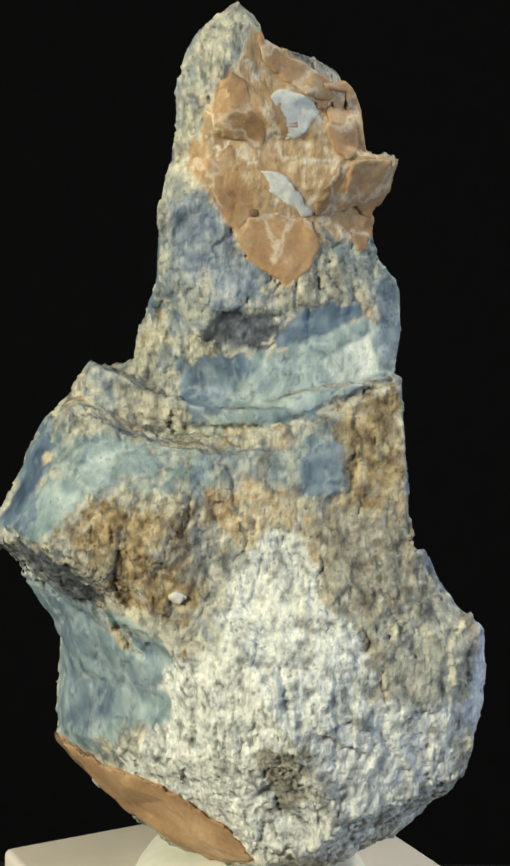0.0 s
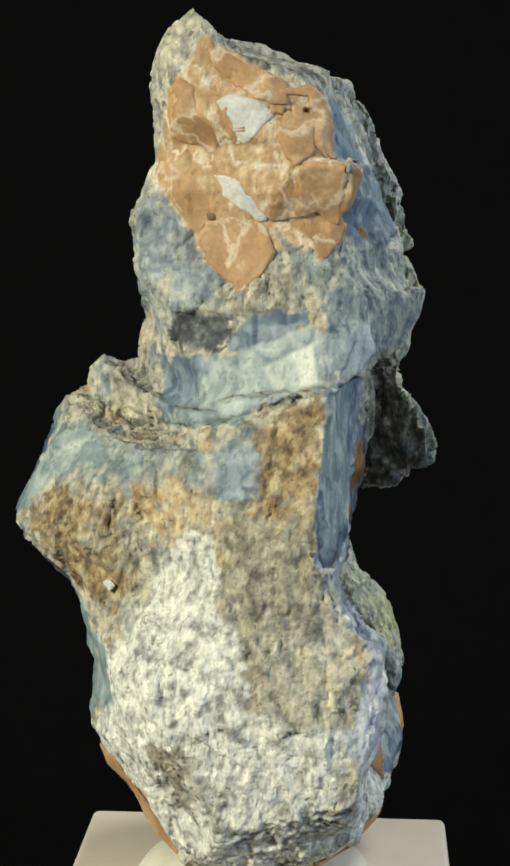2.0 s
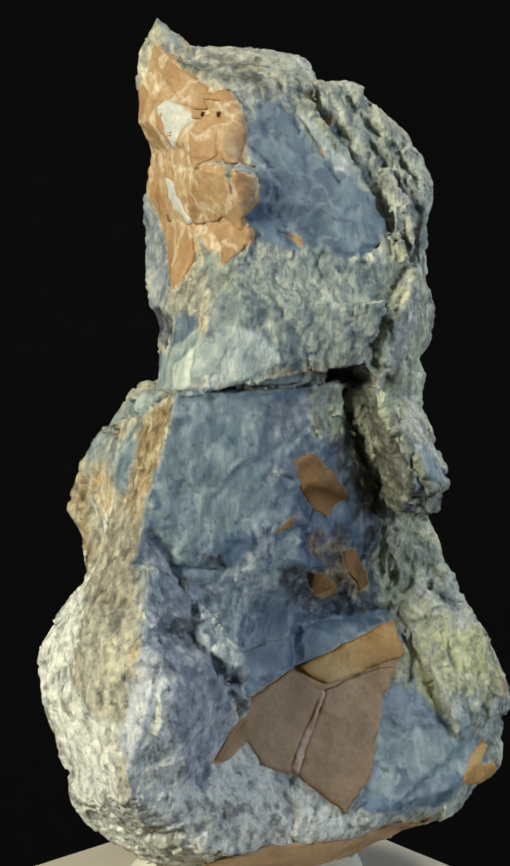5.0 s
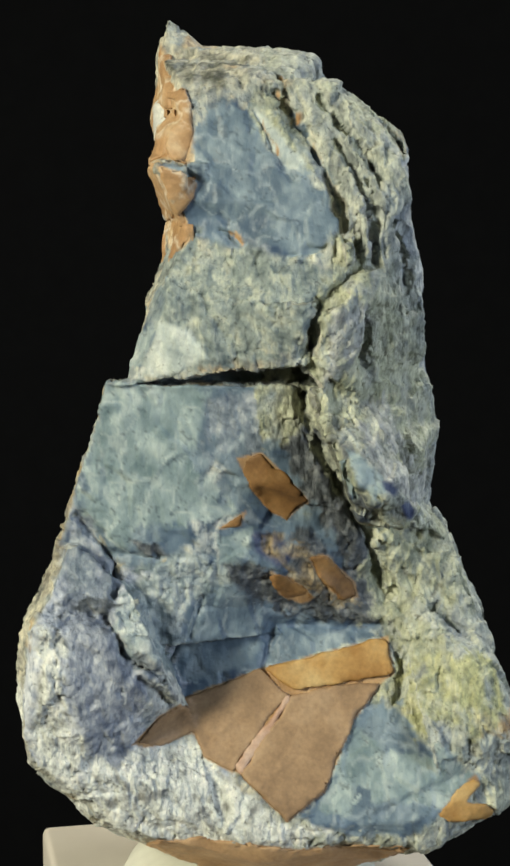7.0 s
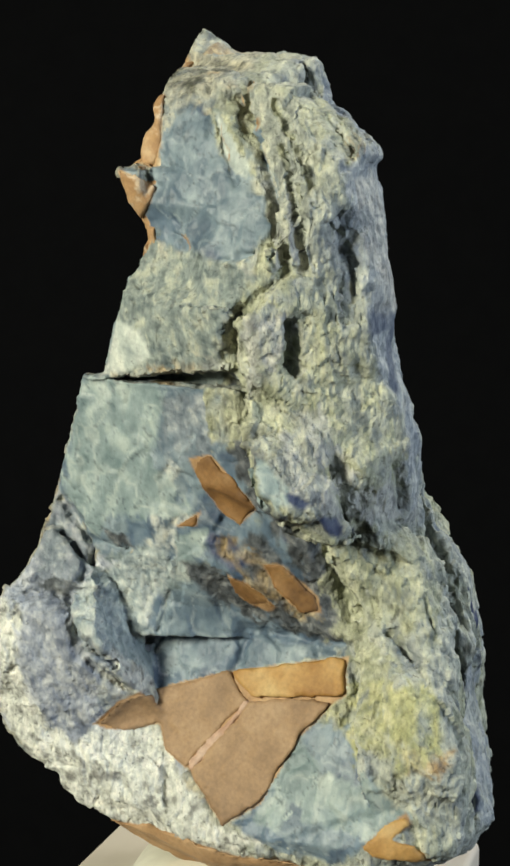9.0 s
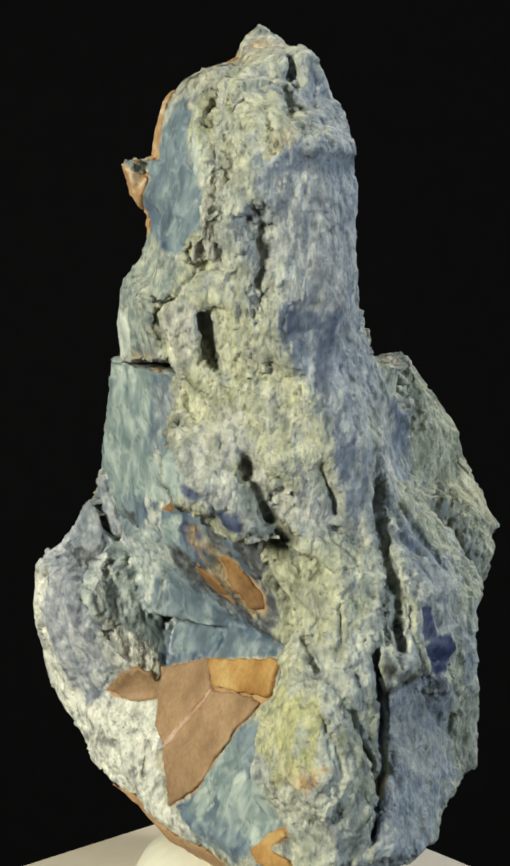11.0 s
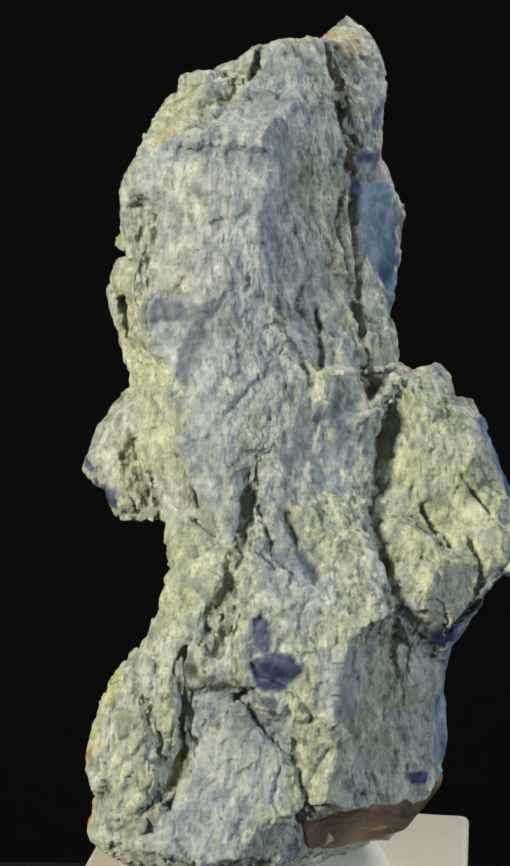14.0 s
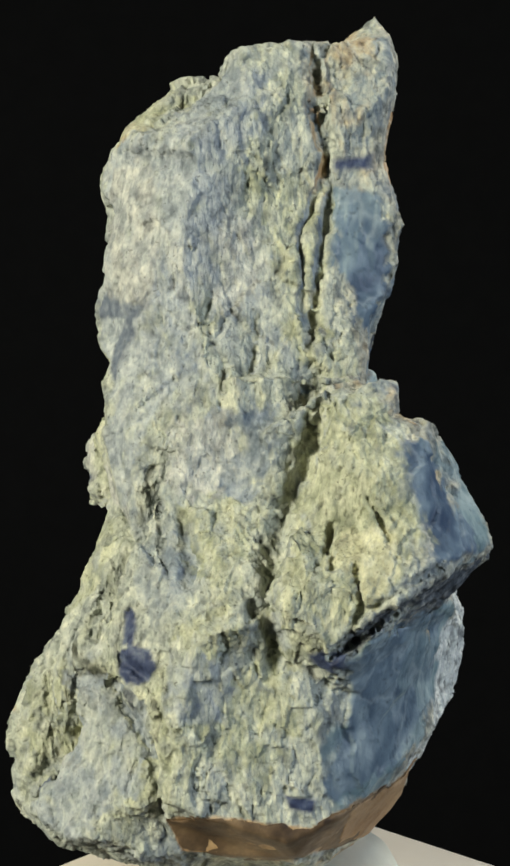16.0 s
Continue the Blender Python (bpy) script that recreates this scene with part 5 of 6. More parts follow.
CREASES.append((-135.1, [(13.7, 134.0), (14.4, 122.7), (9.5, 106.5), (8.0, 87.8), (9.3, 73.6)], 2.6, 2.6))
CREASES.append((-135.1, [(20.0, 103.1), (19.3, 96.1)], 0.5, 1.4))
CREASES.append((-135.1, [(26.8, 95.0), (28.3, 87.9), (25.9, 80.8)], 0.6, 1.6))
CREASES.append((-135.1, [(27.6, 110.1), (32.9, 101.4)], 0.4, 1.0))
CREASES.append((-135.1, [(-7.0, 150.7), (-8.1, 146.3)], 0.8, 1.6))
CREASES.append((-135.1, [(-3.6, 136.2), (-4.2, 127.7)], 0.5, 1.2))
CREASES.append((-135.1, [(-17.7, 114.4), (-16.0, 101.7), (-13.2, 91.2)], 0.7, 1.2))
CREASES.append((-135.1, [(-24.8, 67.9), (-21.3, 61.3), (-14.4, 50.5), (-14.4, 40.7)], 1.6, 2.4))
CREASES.append((-135.1, [(-39.9, 62.4), (-34.1, 57.6), (-41.2, 46.6)], 1.8, 1.6))
CREASES.append((44.8, [(7.4, 164.0), (11.3, 161.6)], 0.6, 1.2))
CREASES.append((44.8, [(20.2, 159.5), (24.6, 161.7)], 0.6, 1.0))
CREASES.append((44.8, [(1.3, 157.1), (8.1, 151.6), (14.9, 139.4)], 0.4, 0.6))

# ---- the stone ----
def lattice(cells, seed):
    """A repeatable random value in 0..1 for whole-number cells."""
    c = cells.astype(np.uint32)
    h = c[:, 0] * np.uint32(374761393) + c[:, 1] * np.uint32(668265263) + c[:, 2] * np.uint32(2246822519) + np.uint32(seed * 3266489917 % 4294967296)
    h = (h ^ (h >> np.uint32(13))) * np.uint32(1274126177)
    h = (h ^ (h >> np.uint32(16))) * np.uint32(2654435761)
    return ((h ^ (h >> np.uint32(15))) & np.uint32(0xFFFFFF)).astype(np.float32) / 16777215.0


def vnoise(p, size, seed):
    """Smooth value noise, 0..1, with features of about that size (mm; one number or three)."""
    q = p / np.asarray(size, dtype=np.float32) + 1000.0
    i = np.floor(q).astype(np.int64)
    f = (q - i).astype(np.float32)
    f = f * f * (3 - 2 * f)
    out = np.zeros(len(p), np.float32)
    for dx in (0, 1):
        for dy in (0, 1):
            for dz in (0, 1):
                w = (f[:, 0] if dx else 1 - f[:, 0]) * (f[:, 1] if dy else 1 - f[:, 1]) * (f[:, 2] if dz else 1 - f[:, 2])
                out += w * lattice(i + np.array((dx, dy, dz)), seed)
    return out


TILT = np.array(Euler((0.5, 0.35, 0.6)).to_matrix(), dtype=np.float32)


def fbm(p, size, seed, octaves=3, gain=0.5):
    """Layered noise, 0..1; each layer is turned so that no lattice shows."""
    q = p / np.asarray(size, dtype=np.float32)
    total, weight, out = 0.0, 1.0, 0.0
    for k in range(octaves):
        q = q @ TILT
        out = out + weight * vnoise(q, 1 / 2.03 ** k, seed + 17 * k)
        total += weight
        weight *= gain
    return out / total


def warped(p, size, amount, seed):
    return p + amount * np.stack([fbm(p, size, seed + k, 2) - 0.5 for k in range(3)], 1)


def flakes(p, size, seed):
    """Broken flakes: for each point the height of its flake's tilted face (-1..1 about), the flake's own number, and how near its rim is."""
    q = (p / np.asarray(size, dtype=np.float32)) @ TILT + 500.0
    cell = np.floor(q).astype(np.int64)
    best, second = np.full(len(p), 9.0, np.float32), np.full(len(p), 9.0, np.float32)
    where, own = np.zeros((len(p), 3), np.float32), np.zeros((len(p), 3), np.int64)
    for dx in (-1, 0, 1):
        for dy in (-1, 0, 1):
            for dz in (-1, 0, 1):
                c = cell + np.array((dx, dy, dz))
                off = q - c - np.stack([lattice(c, seed + k) for k in range(3)], 1)
                d = (off ** 2).sum(1)
                closer = d < best
                second = np.where(closer, best, np.minimum(second, d))
                best = np.where(closer, d, best)
                where[closer], own[closer] = off[closer], c[closer]
    lean = np.stack([lattice(own, seed + 7 + k) for k in range(3)], 1) - 0.5
    return (lattice(own, seed + 20) - 0.5) * 1.1 + 2.2 * (where * lean).sum(1), lattice(own, seed + 30), np.sqrt(second) - np.sqrt(best)


def inside_distance(poly, q):
    """Distance of points q to a closed outline, negative inside."""
    poly = np.asarray(poly, dtype=np.float64)
    best, ins = np.full(len(q), 1e9), np.zeros(len(q), bool)
    for (ax, ay), (bx, by) in zip(poly, np.roll(poly, -1, 0)):
        ex, ey, wx, wy = bx - ax, by - ay, q[:, 0] - ax, q[:, 1] - ay
        t = np.clip((wx * ex + wy * ey) / (ex * ex + ey * ey + 1e-9), 0, 1)
        best = np.minimum(best, (wx - t * ex) ** 2 + (wy - t * ey) ** 2)
        ins ^= ((ay <= q[:, 1]) != (by <= q[:, 1])) & (q[:, 0] < (bx - ax) * (q[:, 1] - ay) / (by - ay + 1e-12) + ax)
    best = np.sqrt(best)
    return np.where(ins, -best, best).astype(np.float32)


def line_distance(line, q):
    best = np.full(len(q), 1e9)
    for (ax, ay), (bx, by) in zip(line[:-1], line[1:]):
        ex, ey, wx, wy = bx - ax, by - ay, q[:, 0] - ax, q[:, 1] - ay
        t = np.clip((wx * ex + wy * ey) / (ex * ex + ey * ey + 1e-9), 0, 1)
        best = np.minimum(best, (wx - t * ex) ** 2 + (wy - t * ey) ** 2)
    return np.sqrt(best).astype(np.float32)


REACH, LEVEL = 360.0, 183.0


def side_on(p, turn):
    """Points (mm) as drawn on the upright plane through the axis, tapering towards the camera REACH mm away at height
    LEVEL.
    """
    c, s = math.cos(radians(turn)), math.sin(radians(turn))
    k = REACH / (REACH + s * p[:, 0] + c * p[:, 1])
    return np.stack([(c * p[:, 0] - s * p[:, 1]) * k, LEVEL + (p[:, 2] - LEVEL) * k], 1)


def towards(turn):
    return np.array((-math.sin(radians(turn)), -math.cos(radians(turn)), 0.12), np.float32)


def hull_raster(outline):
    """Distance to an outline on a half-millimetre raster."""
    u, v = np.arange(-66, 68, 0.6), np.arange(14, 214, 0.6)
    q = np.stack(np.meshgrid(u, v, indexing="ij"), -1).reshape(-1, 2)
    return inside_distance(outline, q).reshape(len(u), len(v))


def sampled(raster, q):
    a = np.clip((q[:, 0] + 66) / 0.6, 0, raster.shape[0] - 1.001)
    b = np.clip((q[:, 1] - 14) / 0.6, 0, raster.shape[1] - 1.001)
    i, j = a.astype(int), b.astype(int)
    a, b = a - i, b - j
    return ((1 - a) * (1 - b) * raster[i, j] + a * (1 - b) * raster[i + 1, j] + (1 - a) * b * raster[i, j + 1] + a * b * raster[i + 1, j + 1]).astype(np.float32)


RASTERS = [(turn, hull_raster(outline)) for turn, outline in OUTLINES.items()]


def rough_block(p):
    """The block that all outlines from the camera's view leave, less the hollows broken out of its faces."""
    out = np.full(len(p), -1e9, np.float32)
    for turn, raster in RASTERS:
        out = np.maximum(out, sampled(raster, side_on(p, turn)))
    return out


HOLLOWS = [(-32, -25, 92, 3.6), (-5.8, -19, 163, 4.6), (-16, 10, 139, 3.6), (-12, 20, 126, 4.3), (-27, 25, 95, 5.8), (-30, 13, 97, 8.4), (-6, 17, 177, 2.3), (1, 12, 174, 3.4),
           (5, -24, 138, 4.2), (-3, -20, 121, 5.9), (8, -17, 113, 3.3), (18, -8, 91, 7.3), (25, -9, 82, 7.0),
           (5, -15, 72, 5.9), (-15, -16, 65, 8.2), (-5, -20, 57, 5.8), (0, -16, 100, 2.4),
           (20, 9, 150, 4.3), (18, 19, 128, 7.1), (17, 21, 120, 11.0), (10, 37, 108, 7.4), (23, 32, 81, 3.4)]
KEEP = [(-42.8, -4.6, 91), (-45, -15, 80), (-24, -14, 147), (-32, -8.5, 128), (-36, -18, 112), (31, -10, 149), (32, -5, 136), (-19, 2.7, 174), (25.6, -16, 165), (20, -22, 160), (-31, -18, 134), (20, -30, 117), (-3, 35, 134), (29, 1, 150), (41, 16, 85), (15, 43, 88), (5, -22, 48), (26, -4, 181), (-20, -20, 176),
        (-44, 10, 60), (-45, 30, 90), (-20, 9, 204), (40, -10, 85), (30, -10, 150), (6, 42, 114)]
_c = np.array([h[:3] for h in HOLLOWS] + KEEP, np.float32)
_d = np.array([h[3] for h in HOLLOWS] + [0.0] * len(KEEP))
SPREAD = 10.0
_k = np.exp(-((_c[:, None] - _c[None]) ** 2).sum(-1) / (2 * SPREAD ** 2))
HOLLOW_WEIGHTS = np.linalg.solve(_k + 0.08 * np.eye(len(_c)), _d).astype(np.float32)


def stone(p, normal=None):
    """The stone's field in mm, negative inside; with normals also its cracks and the sawn slot."""
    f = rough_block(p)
    for c, w in zip(_c, HOLLOW_WEIGHTS):
        f = f + w * np.exp(-((p - c) ** 2).sum(1) / (2 * SPREAD ** 2))
    # the slot between upper and lower block, widening to one side
    x, y, z = p[:, 0], p[:, 1], p[:, 2]
    top = 135.6 + np.clip((x + 26) / 34, 0, 1) * 5.0
    slot = np.maximum.reduce([135.2 - z, z - top, y + 14.0 + 0.12 * x, x - 11 + 0.8 * (z - 135), -30 - x])
    f = np.maximum(f, -slot)
    # the broken-out hollow beside the rind, and the sloping face below it; a thick rim stays on the other side
    rind = np.where(z > 82, 9 + (135 - z) * 0.36, 28 + (82 - z) * 0.3)
    rim = np.where(z > 104, 60 + x, (x + 28 - (104 - z) * 0.36) * 0.36 + 3.0 * np.clip((z - 94) / 10, 0, 1))
    deep = np.maximum(np.clip((x + 10) / 30, 0, 1), np.clip((106 - z) / 16, 0, 1) * np.clip((x + 24) / 30, 0.2, 1)) * np.clip((126 - z) / 42, 0, 1)
    wall = np.where(z > 83, -19.3 + 10.5 * deep, -9.2 - (83 - z) * 0.42)
    f = np.maximum(f, np.minimum.reduce([wall - y, rind - x, 135.3 - z, z - 46, rim]))
    # the flat glassy face of the upper block, behind the horn
    f = np.maximum(f, np.minimum.reduce([-24.3 + (z - 158) * 0.33 - y, x + 15.5, 15 - x, 196 - z, z - 152]))
    if normal is not None:
        wander = vnoise(p, 2.2, 5) + 0.6 * vnoise(p, 0.9, 6) - 0.8
        for turn, line, width, depth in CREASES:
            q = side_on(p, turn)
            at = np.nonzero((q > np.min(line, 0) - 3 * width).all(1) & (q < np.max(line, 0) + 3 * width).all(1))[0]
            at = at[normal[at] @ towards(turn) > 0.3]
            facing = normal[at] @ towards(turn)
            d = line_distance(line, q[at]) + wander[at] * (0.6 + 0.5 * width)
            f[at] += depth * np.exp(-(d / width) ** 2) * np.clip((facing - 0.3) * 4, 0, 1)
    return f - 0.08


STEP = 1.8
_lows, _highs = (-58, -42, 16), (60, 60, 216)
_axes = [np.arange(a, b, STEP, dtype=np.float32) for a, b in zip(_lows, _highs)]
_grid = np.stack(np.meshgrid(*_axes, indexing="ij"), -1).reshape(-1, 3)
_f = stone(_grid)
_slopes = np.stack(np.gradient(_f.reshape([len(a) for a in _axes])), -1)
_slopes /= np.linalg.norm(_slopes, axis=-1, keepdims=True) + 1e-9


def outward(p):
    """The way out of the stone near points p."""
    i = np.clip(np.rint((p - np.array(_lows)) / STEP).astype(int), 0, np.array(_slopes.shape[:3]) - 1)
    return _slopes[i[:, 0], i[:, 1], i[:, 2]].astype(np.float32)


SHELL = _grid[(_f < 1.0) & (_f > -4.0)]
SHELL_N = outward(SHELL)


def net(values, origin, step):
    """Surface net of a field on a grid: points and quads where it passes zero."""
    neg = values < 0
    cells = [s - 1 for s in values.shape]
    count = np.zeros(cells, np.int8)
    for a in (0, 1):
        for b in (0, 1):
            for c in (0, 1):
                count += neg[a:a + cells[0], b:b + cells[1], c:c + cells[2]]
    i, j, k = np.nonzero((count > 0) & (count < 8))
    index = np.full(cells, -1, np.int32)
    index[i, j, k] = np.arange(len(i))
    total, hits = np.zeros((len(i), 3), np.float32), np.zeros(len(i), np.float32)
    corners = [(a, b, c) for a in (0, 1) for b in (0, 1) for c in (0, 1)]
    for a in corners:
        for axis in range(3):
            if a[axis]:
                continue
            b = list(a)
            b[axis] = 1
            va, vb = values[i + a[0], j + a[1], k + a[2]], values[i + b[0], j + b[1], k + b[2]]
            cross = (va < 0) != (vb < 0)
            t = np.where(cross, va / np.where(cross, va - vb, 1), 0)
            at = np.tile(np.array(a, np.float32), (len(i), 1))
            at[:, axis] += t
            total += at * cross[:, None]
            hits += cross
    points = (np.stack([i, j, k], 1) + total / hits[:, None]) * step + np.array(origin, np.float32)
    quads = []
    for axis in range(3):
        u, v = (axis + 1) % 3, (axis + 2) % 3
        lo = [slice(None)] * 3
        hi = [slice(None)] * 3
        lo[axis], hi[axis] = slice(None, -1), slice(1, None)
        a, b = neg[tuple(lo)], neg[tuple(hi)]
        e = np.stack(np.nonzero(a != b), 1)
        e = e[(e[:, u] > 0) & (e[:, v] > 0) & (e[:, u] < cells[u]) & (e[:, v] < cells[v])]
        flip = a[e[:, 0], e[:, 1], e[:, 2]]
        around = []
        for du, dv in ((-1, -1), (0, -1), (0, 0), (-1, 0)):
            q = e.copy()
            q[:, u] += du
            q[:, v] += dv
            around.append(index[q[:, 0], q[:, 1], q[:, 2]])
        q = np.stack(around, 1)
        q[~flip] = q[~flip][:, ::-1]
        quads.append(q)
    return points, np.concatenate(quads)


def grown(field, low, high, step, coarse=1.5, band=2.6):
    """Mesh of a field: found on a coarse grid, then drawn finely near its surface only."""
    ratio = max(1, round(coarse / step))
    n = [int(math.ceil((b - a) / (step * ratio))) + 1 for a, b in zip(low, high)]
    axes = [a + np.arange(m) * step * ratio for a, m in zip(low, n)]
    grid = np.stack(np.meshgrid(*axes, indexing="ij"), -1).reshape(-1, 3).astype(np.float32)
    rough = field(grid).reshape(n)
    fine = rough
    for axis in range(3):
        m = fine.shape[axis]
        at = np.arange((m - 1) * ratio + 1) / ratio
        i = np.minimum(at.astype(int), m - 2)
        t = (at - i).astype(np.float32).reshape([-1 if a == axis else 1 for a in range(3)])
        fine = np.take(fine, i, axis) * (1 - t) + np.take(fine, i + 1, axis) * t
    near = np.abs(fine) < band
    at = np.stack(np.nonzero(near), 1)
    fine[near] = field((at * step + np.array(low)).astype(np.float32))
    return net(fine, low, step)


def mesh_from(name, points, quads, smooth=True):
    """A mesh from points in mm."""
    me = bpy.data.meshes.new(name)
    me.vertices.add(len(points))
    me.vertices.foreach_set("co", (points * 0.001).astype(np.float32).ravel())
    me.loops.add(quads.size)
    me.loops.foreach_set("vertex_index", quads.astype(np.int32).ravel())
    me.polygons.add(len(quads))
    me.polygons.foreach_set("loop_start", np.arange(0, quads.size, 4, dtype=np.int32))
    me.polygons.foreach_set("use_smooth", np.full(len(quads), smooth))
    me.update(calc_edges=True)
    me.validate()
    return me


def normals_of(points, quads):
    a, b = points[quads[:, 2]] - points[quads[:, 0]], points[quads[:, 3]] - points[quads[:, 1]]
    face = np.cross(a, b)
    out = np.zeros_like(points)
    for k in range(4):
        np.add.at(out, quads[:, k], face)
    return out / (np.linalg.norm(out, axis=1, keepdims=True) + 1e-9)


def patches(quads, count):
    """For each quad a number shared by all quads it is joined to."""
    label = np.arange(count)
    while True:
        low = label[quads].min(1)
        after = label.copy()
        for k in range(4):
            np.minimum.at(after, quads[:, k], low)
        after = after[after]
        if (after == label).all():
            return label[quads[:, 0]]
        label = after


# zone: three colours, polish 0..1, roughness of the broken face in mm, grain size in mm (across, across, up)
PALETTE = {
    "schist": ((0.165, 0.182, 0.175), (0.37, 0.392, 0.345), (0.56, 0.565, 0.465), 0.0, 1.1, (2.4, 2.4, 4.0)),
    "lime": ((0.24, 0.255, 0.175), (0.415, 0.425, 0.305), (0.56, 0.56, 0.41), 0.0, 1.1, (2.6, 2.6, 4.5)),
    "slate": ((0.18, 0.21, 0.24), (0.30, 0.33, 0.345), (0.43, 0.45, 0.435), 0.1, 0.9, (2.5, 2.5, 5.0)),
    "streak": ((0.075, 0.09, 0.125), (0.135, 0.16, 0.20), (0.23, 0.255, 0.28), 0.3, 0.4, (2.0, 2.0, 3.0)),
    # dark olive grit, deepened by shade mixed into the colour
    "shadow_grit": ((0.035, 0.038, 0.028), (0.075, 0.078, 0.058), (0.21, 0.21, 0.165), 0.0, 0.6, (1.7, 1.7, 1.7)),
    "cream": ((0.12, 0.12, 0.105), (0.36, 0.35, 0.285), (0.60, 0.555, 0.42), 0.0, 1.0, (2.6, 2.6, 3.0)),
    "mottle": ((0.10, 0.14, 0.18), (0.26, 0.30, 0.31), (0.50, 0.49, 0.40), 0.1, 0.8, (2.6, 2.6, 3.0)),
    "white": ((0.22, 0.22, 0.205), (0.60, 0.615, 0.565), (0.76, 0.745, 0.675), 0.0, 0.9, (2.2, 2.2, 2.2)),
    "tan": ((0.27, 0.155, 0.07), (0.42, 0.26, 0.12), (0.55, 0.39, 0.22), 0.5, 0.5, (3.5, 3.5, 5.0)),
    "bed": ((0.27, 0.155, 0.07), (0.40, 0.24, 0.11), (0.50, 0.34, 0.18), 0.6, 0.1, (3.5, 3.5, 5.0)),
    "veined": ((0.35, 0.22, 0.105), (0.46, 0.32, 0.175), (0.66, 0.56, 0.41), 0.35, 0.3, (2.4, 2.4, 3.0)),
    "ochre": ((0.26, 0.16, 0.075), (0.48, 0.36, 0.20), (0.60, 0.53, 0.38), 0.0, 0.8, (2.0, 2.0, 2.0)),
    "rust": ((0.11, 0.075, 0.04), (0.31, 0.23, 0.12), (0.50, 0.42, 0.27), 0.0, 1.1, (2.0, 2.0, 2.0)),
    "grit": ((0.11, 0.10, 0.08), (0.27, 0.25, 0.195), (0.46, 0.43, 0.33), 0.0, 1.1, (2.0, 2.0, 2.0)),
    "blue": ((0.042, 0.068, 0.115), (0.105, 0.152, 0.205), (0.22, 0.285, 0.325), 0.8, 0.5, (4.0, 4.0, 6.0)),
    "moss": ((0.11, 0.14, 0.145), (0.25, 0.29, 0.275), (0.43, 0.45, 0.37), 0.15, 0.85, (2.4, 2.4, 3.0)),
    "teal": ((0.10, 0.155, 0.17), (0.21, 0.285, 0.295), (0.38, 0.455, 0.435), 0.75, 0.5, (3.5, 3.5, 5.0)),
    "pale": ((0.13, 0.17, 0.18), (0.265, 0.32, 0.325), (0.45, 0.49, 0.46), 0.5, 0.6, (3.0, 3.0, 4.0)),
    "lilac": ((0.24, 0.27, 0.33), (0.45, 0.48, 0.53), (0.66, 0.67, 0.66), 0.3, 0.6, (3.0, 3.0, 4.0)),
    "sea": ((0.09, 0.135, 0.15), (0.20, 0.255, 0.265), (0.37, 0.42, 0.385), 0.35, 0.7, (2.6, 2.6, 3.2)),
    "bluish": ((0.09, 0.115, 0.145), (0.20, 0.235, 0.27), (0.39, 0.415, 0.415), 0.35, 0.6, (2.6, 2.6, 3.0)),
    "vein": ((0.14, 0.18, 0.21), (0.40, 0.43, 0.42), (0.62, 0.61, 0.52), 0.3, 0.8, (1.6, 1.6, 1.6)),
    "navy": ((0.018, 0.024, 0.055), (0.045, 0.06, 0.12), (0.12, 0.145, 0.20), 0.6, 0.4, (1.5, 1.5, 1.5)),
    "steel": ((0.075, 0.11, 0.15), (0.138, 0.188, 0.228), (0.26, 0.32, 0.345), 0.75, 0.45, (3.5, 3.5, 5.0)),
    "dusk": ((0.12, 0.14, 0.18), (0.29, 0.315, 0.36), (0.52, 0.535, 0.54), 0.3, 0.8, (2.4, 2.4, 3.4)),
    "seafoam": ((0.13, 0.185, 0.195), (0.235, 0.30, 0.305), (0.41, 0.475, 0.445), 0.7, 0.5, (3.0, 3.0, 5.0)),
    "chalky": ((0.30, 0.345, 0.335), (0.47, 0.515, 0.475), (0.64, 0.665, 0.60), 0.4, 0.4, (3.0, 3.0, 4.0)),
    "frost": ((0.15, 0.19, 0.215), (0.34, 0.39, 0.395), (0.56, 0.59, 0.55), 0.25, 1.2, (1.8, 1.8, 1.8)),
    "ash": ((0.21, 0.215, 0.205), (0.42, 0.425, 0.395), (0.58, 0.575, 0.51), 0.05, 0.65, (1.8, 1.8, 2.6)),
    "ashblue": ((0.17, 0.195, 0.215), (0.34, 0.37, 0.385), (0.49, 0.51, 0.49), 0.1, 0.6, (1.8, 1.8, 3.2)),
    "sulphur": ((0.24, 0.25, 0.13), (0.43, 0.43, 0.235), (0.58, 0.56, 0.34), 0.0, 0.8, (2.2, 2.2, 3.0)),
    "cream_lime": ((0.30, 0.295, 0.20), (0.48, 0.47, 0.32), (0.60, 0.585, 0.43), 0.05, 0.7, (2.6, 2.6, 3.0)),
    # dark mineral, and shade painted into crevices and beside the rind
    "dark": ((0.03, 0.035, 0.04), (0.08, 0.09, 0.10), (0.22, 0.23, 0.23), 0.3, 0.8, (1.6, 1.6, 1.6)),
}
GLASSY = {"blue": (0.46, 0.52, 0.53), "teal": (0.60, 0.64, 0.61), "pale": (0.62, 0.64, 0.58), "lilac": (0.7, 0.7, 0.68), "steel": (0.5, 0.56, 0.56), "seafoam": (0.62, 0.66, 0.60), "veined": (0.74, 0.68, 0.56)}


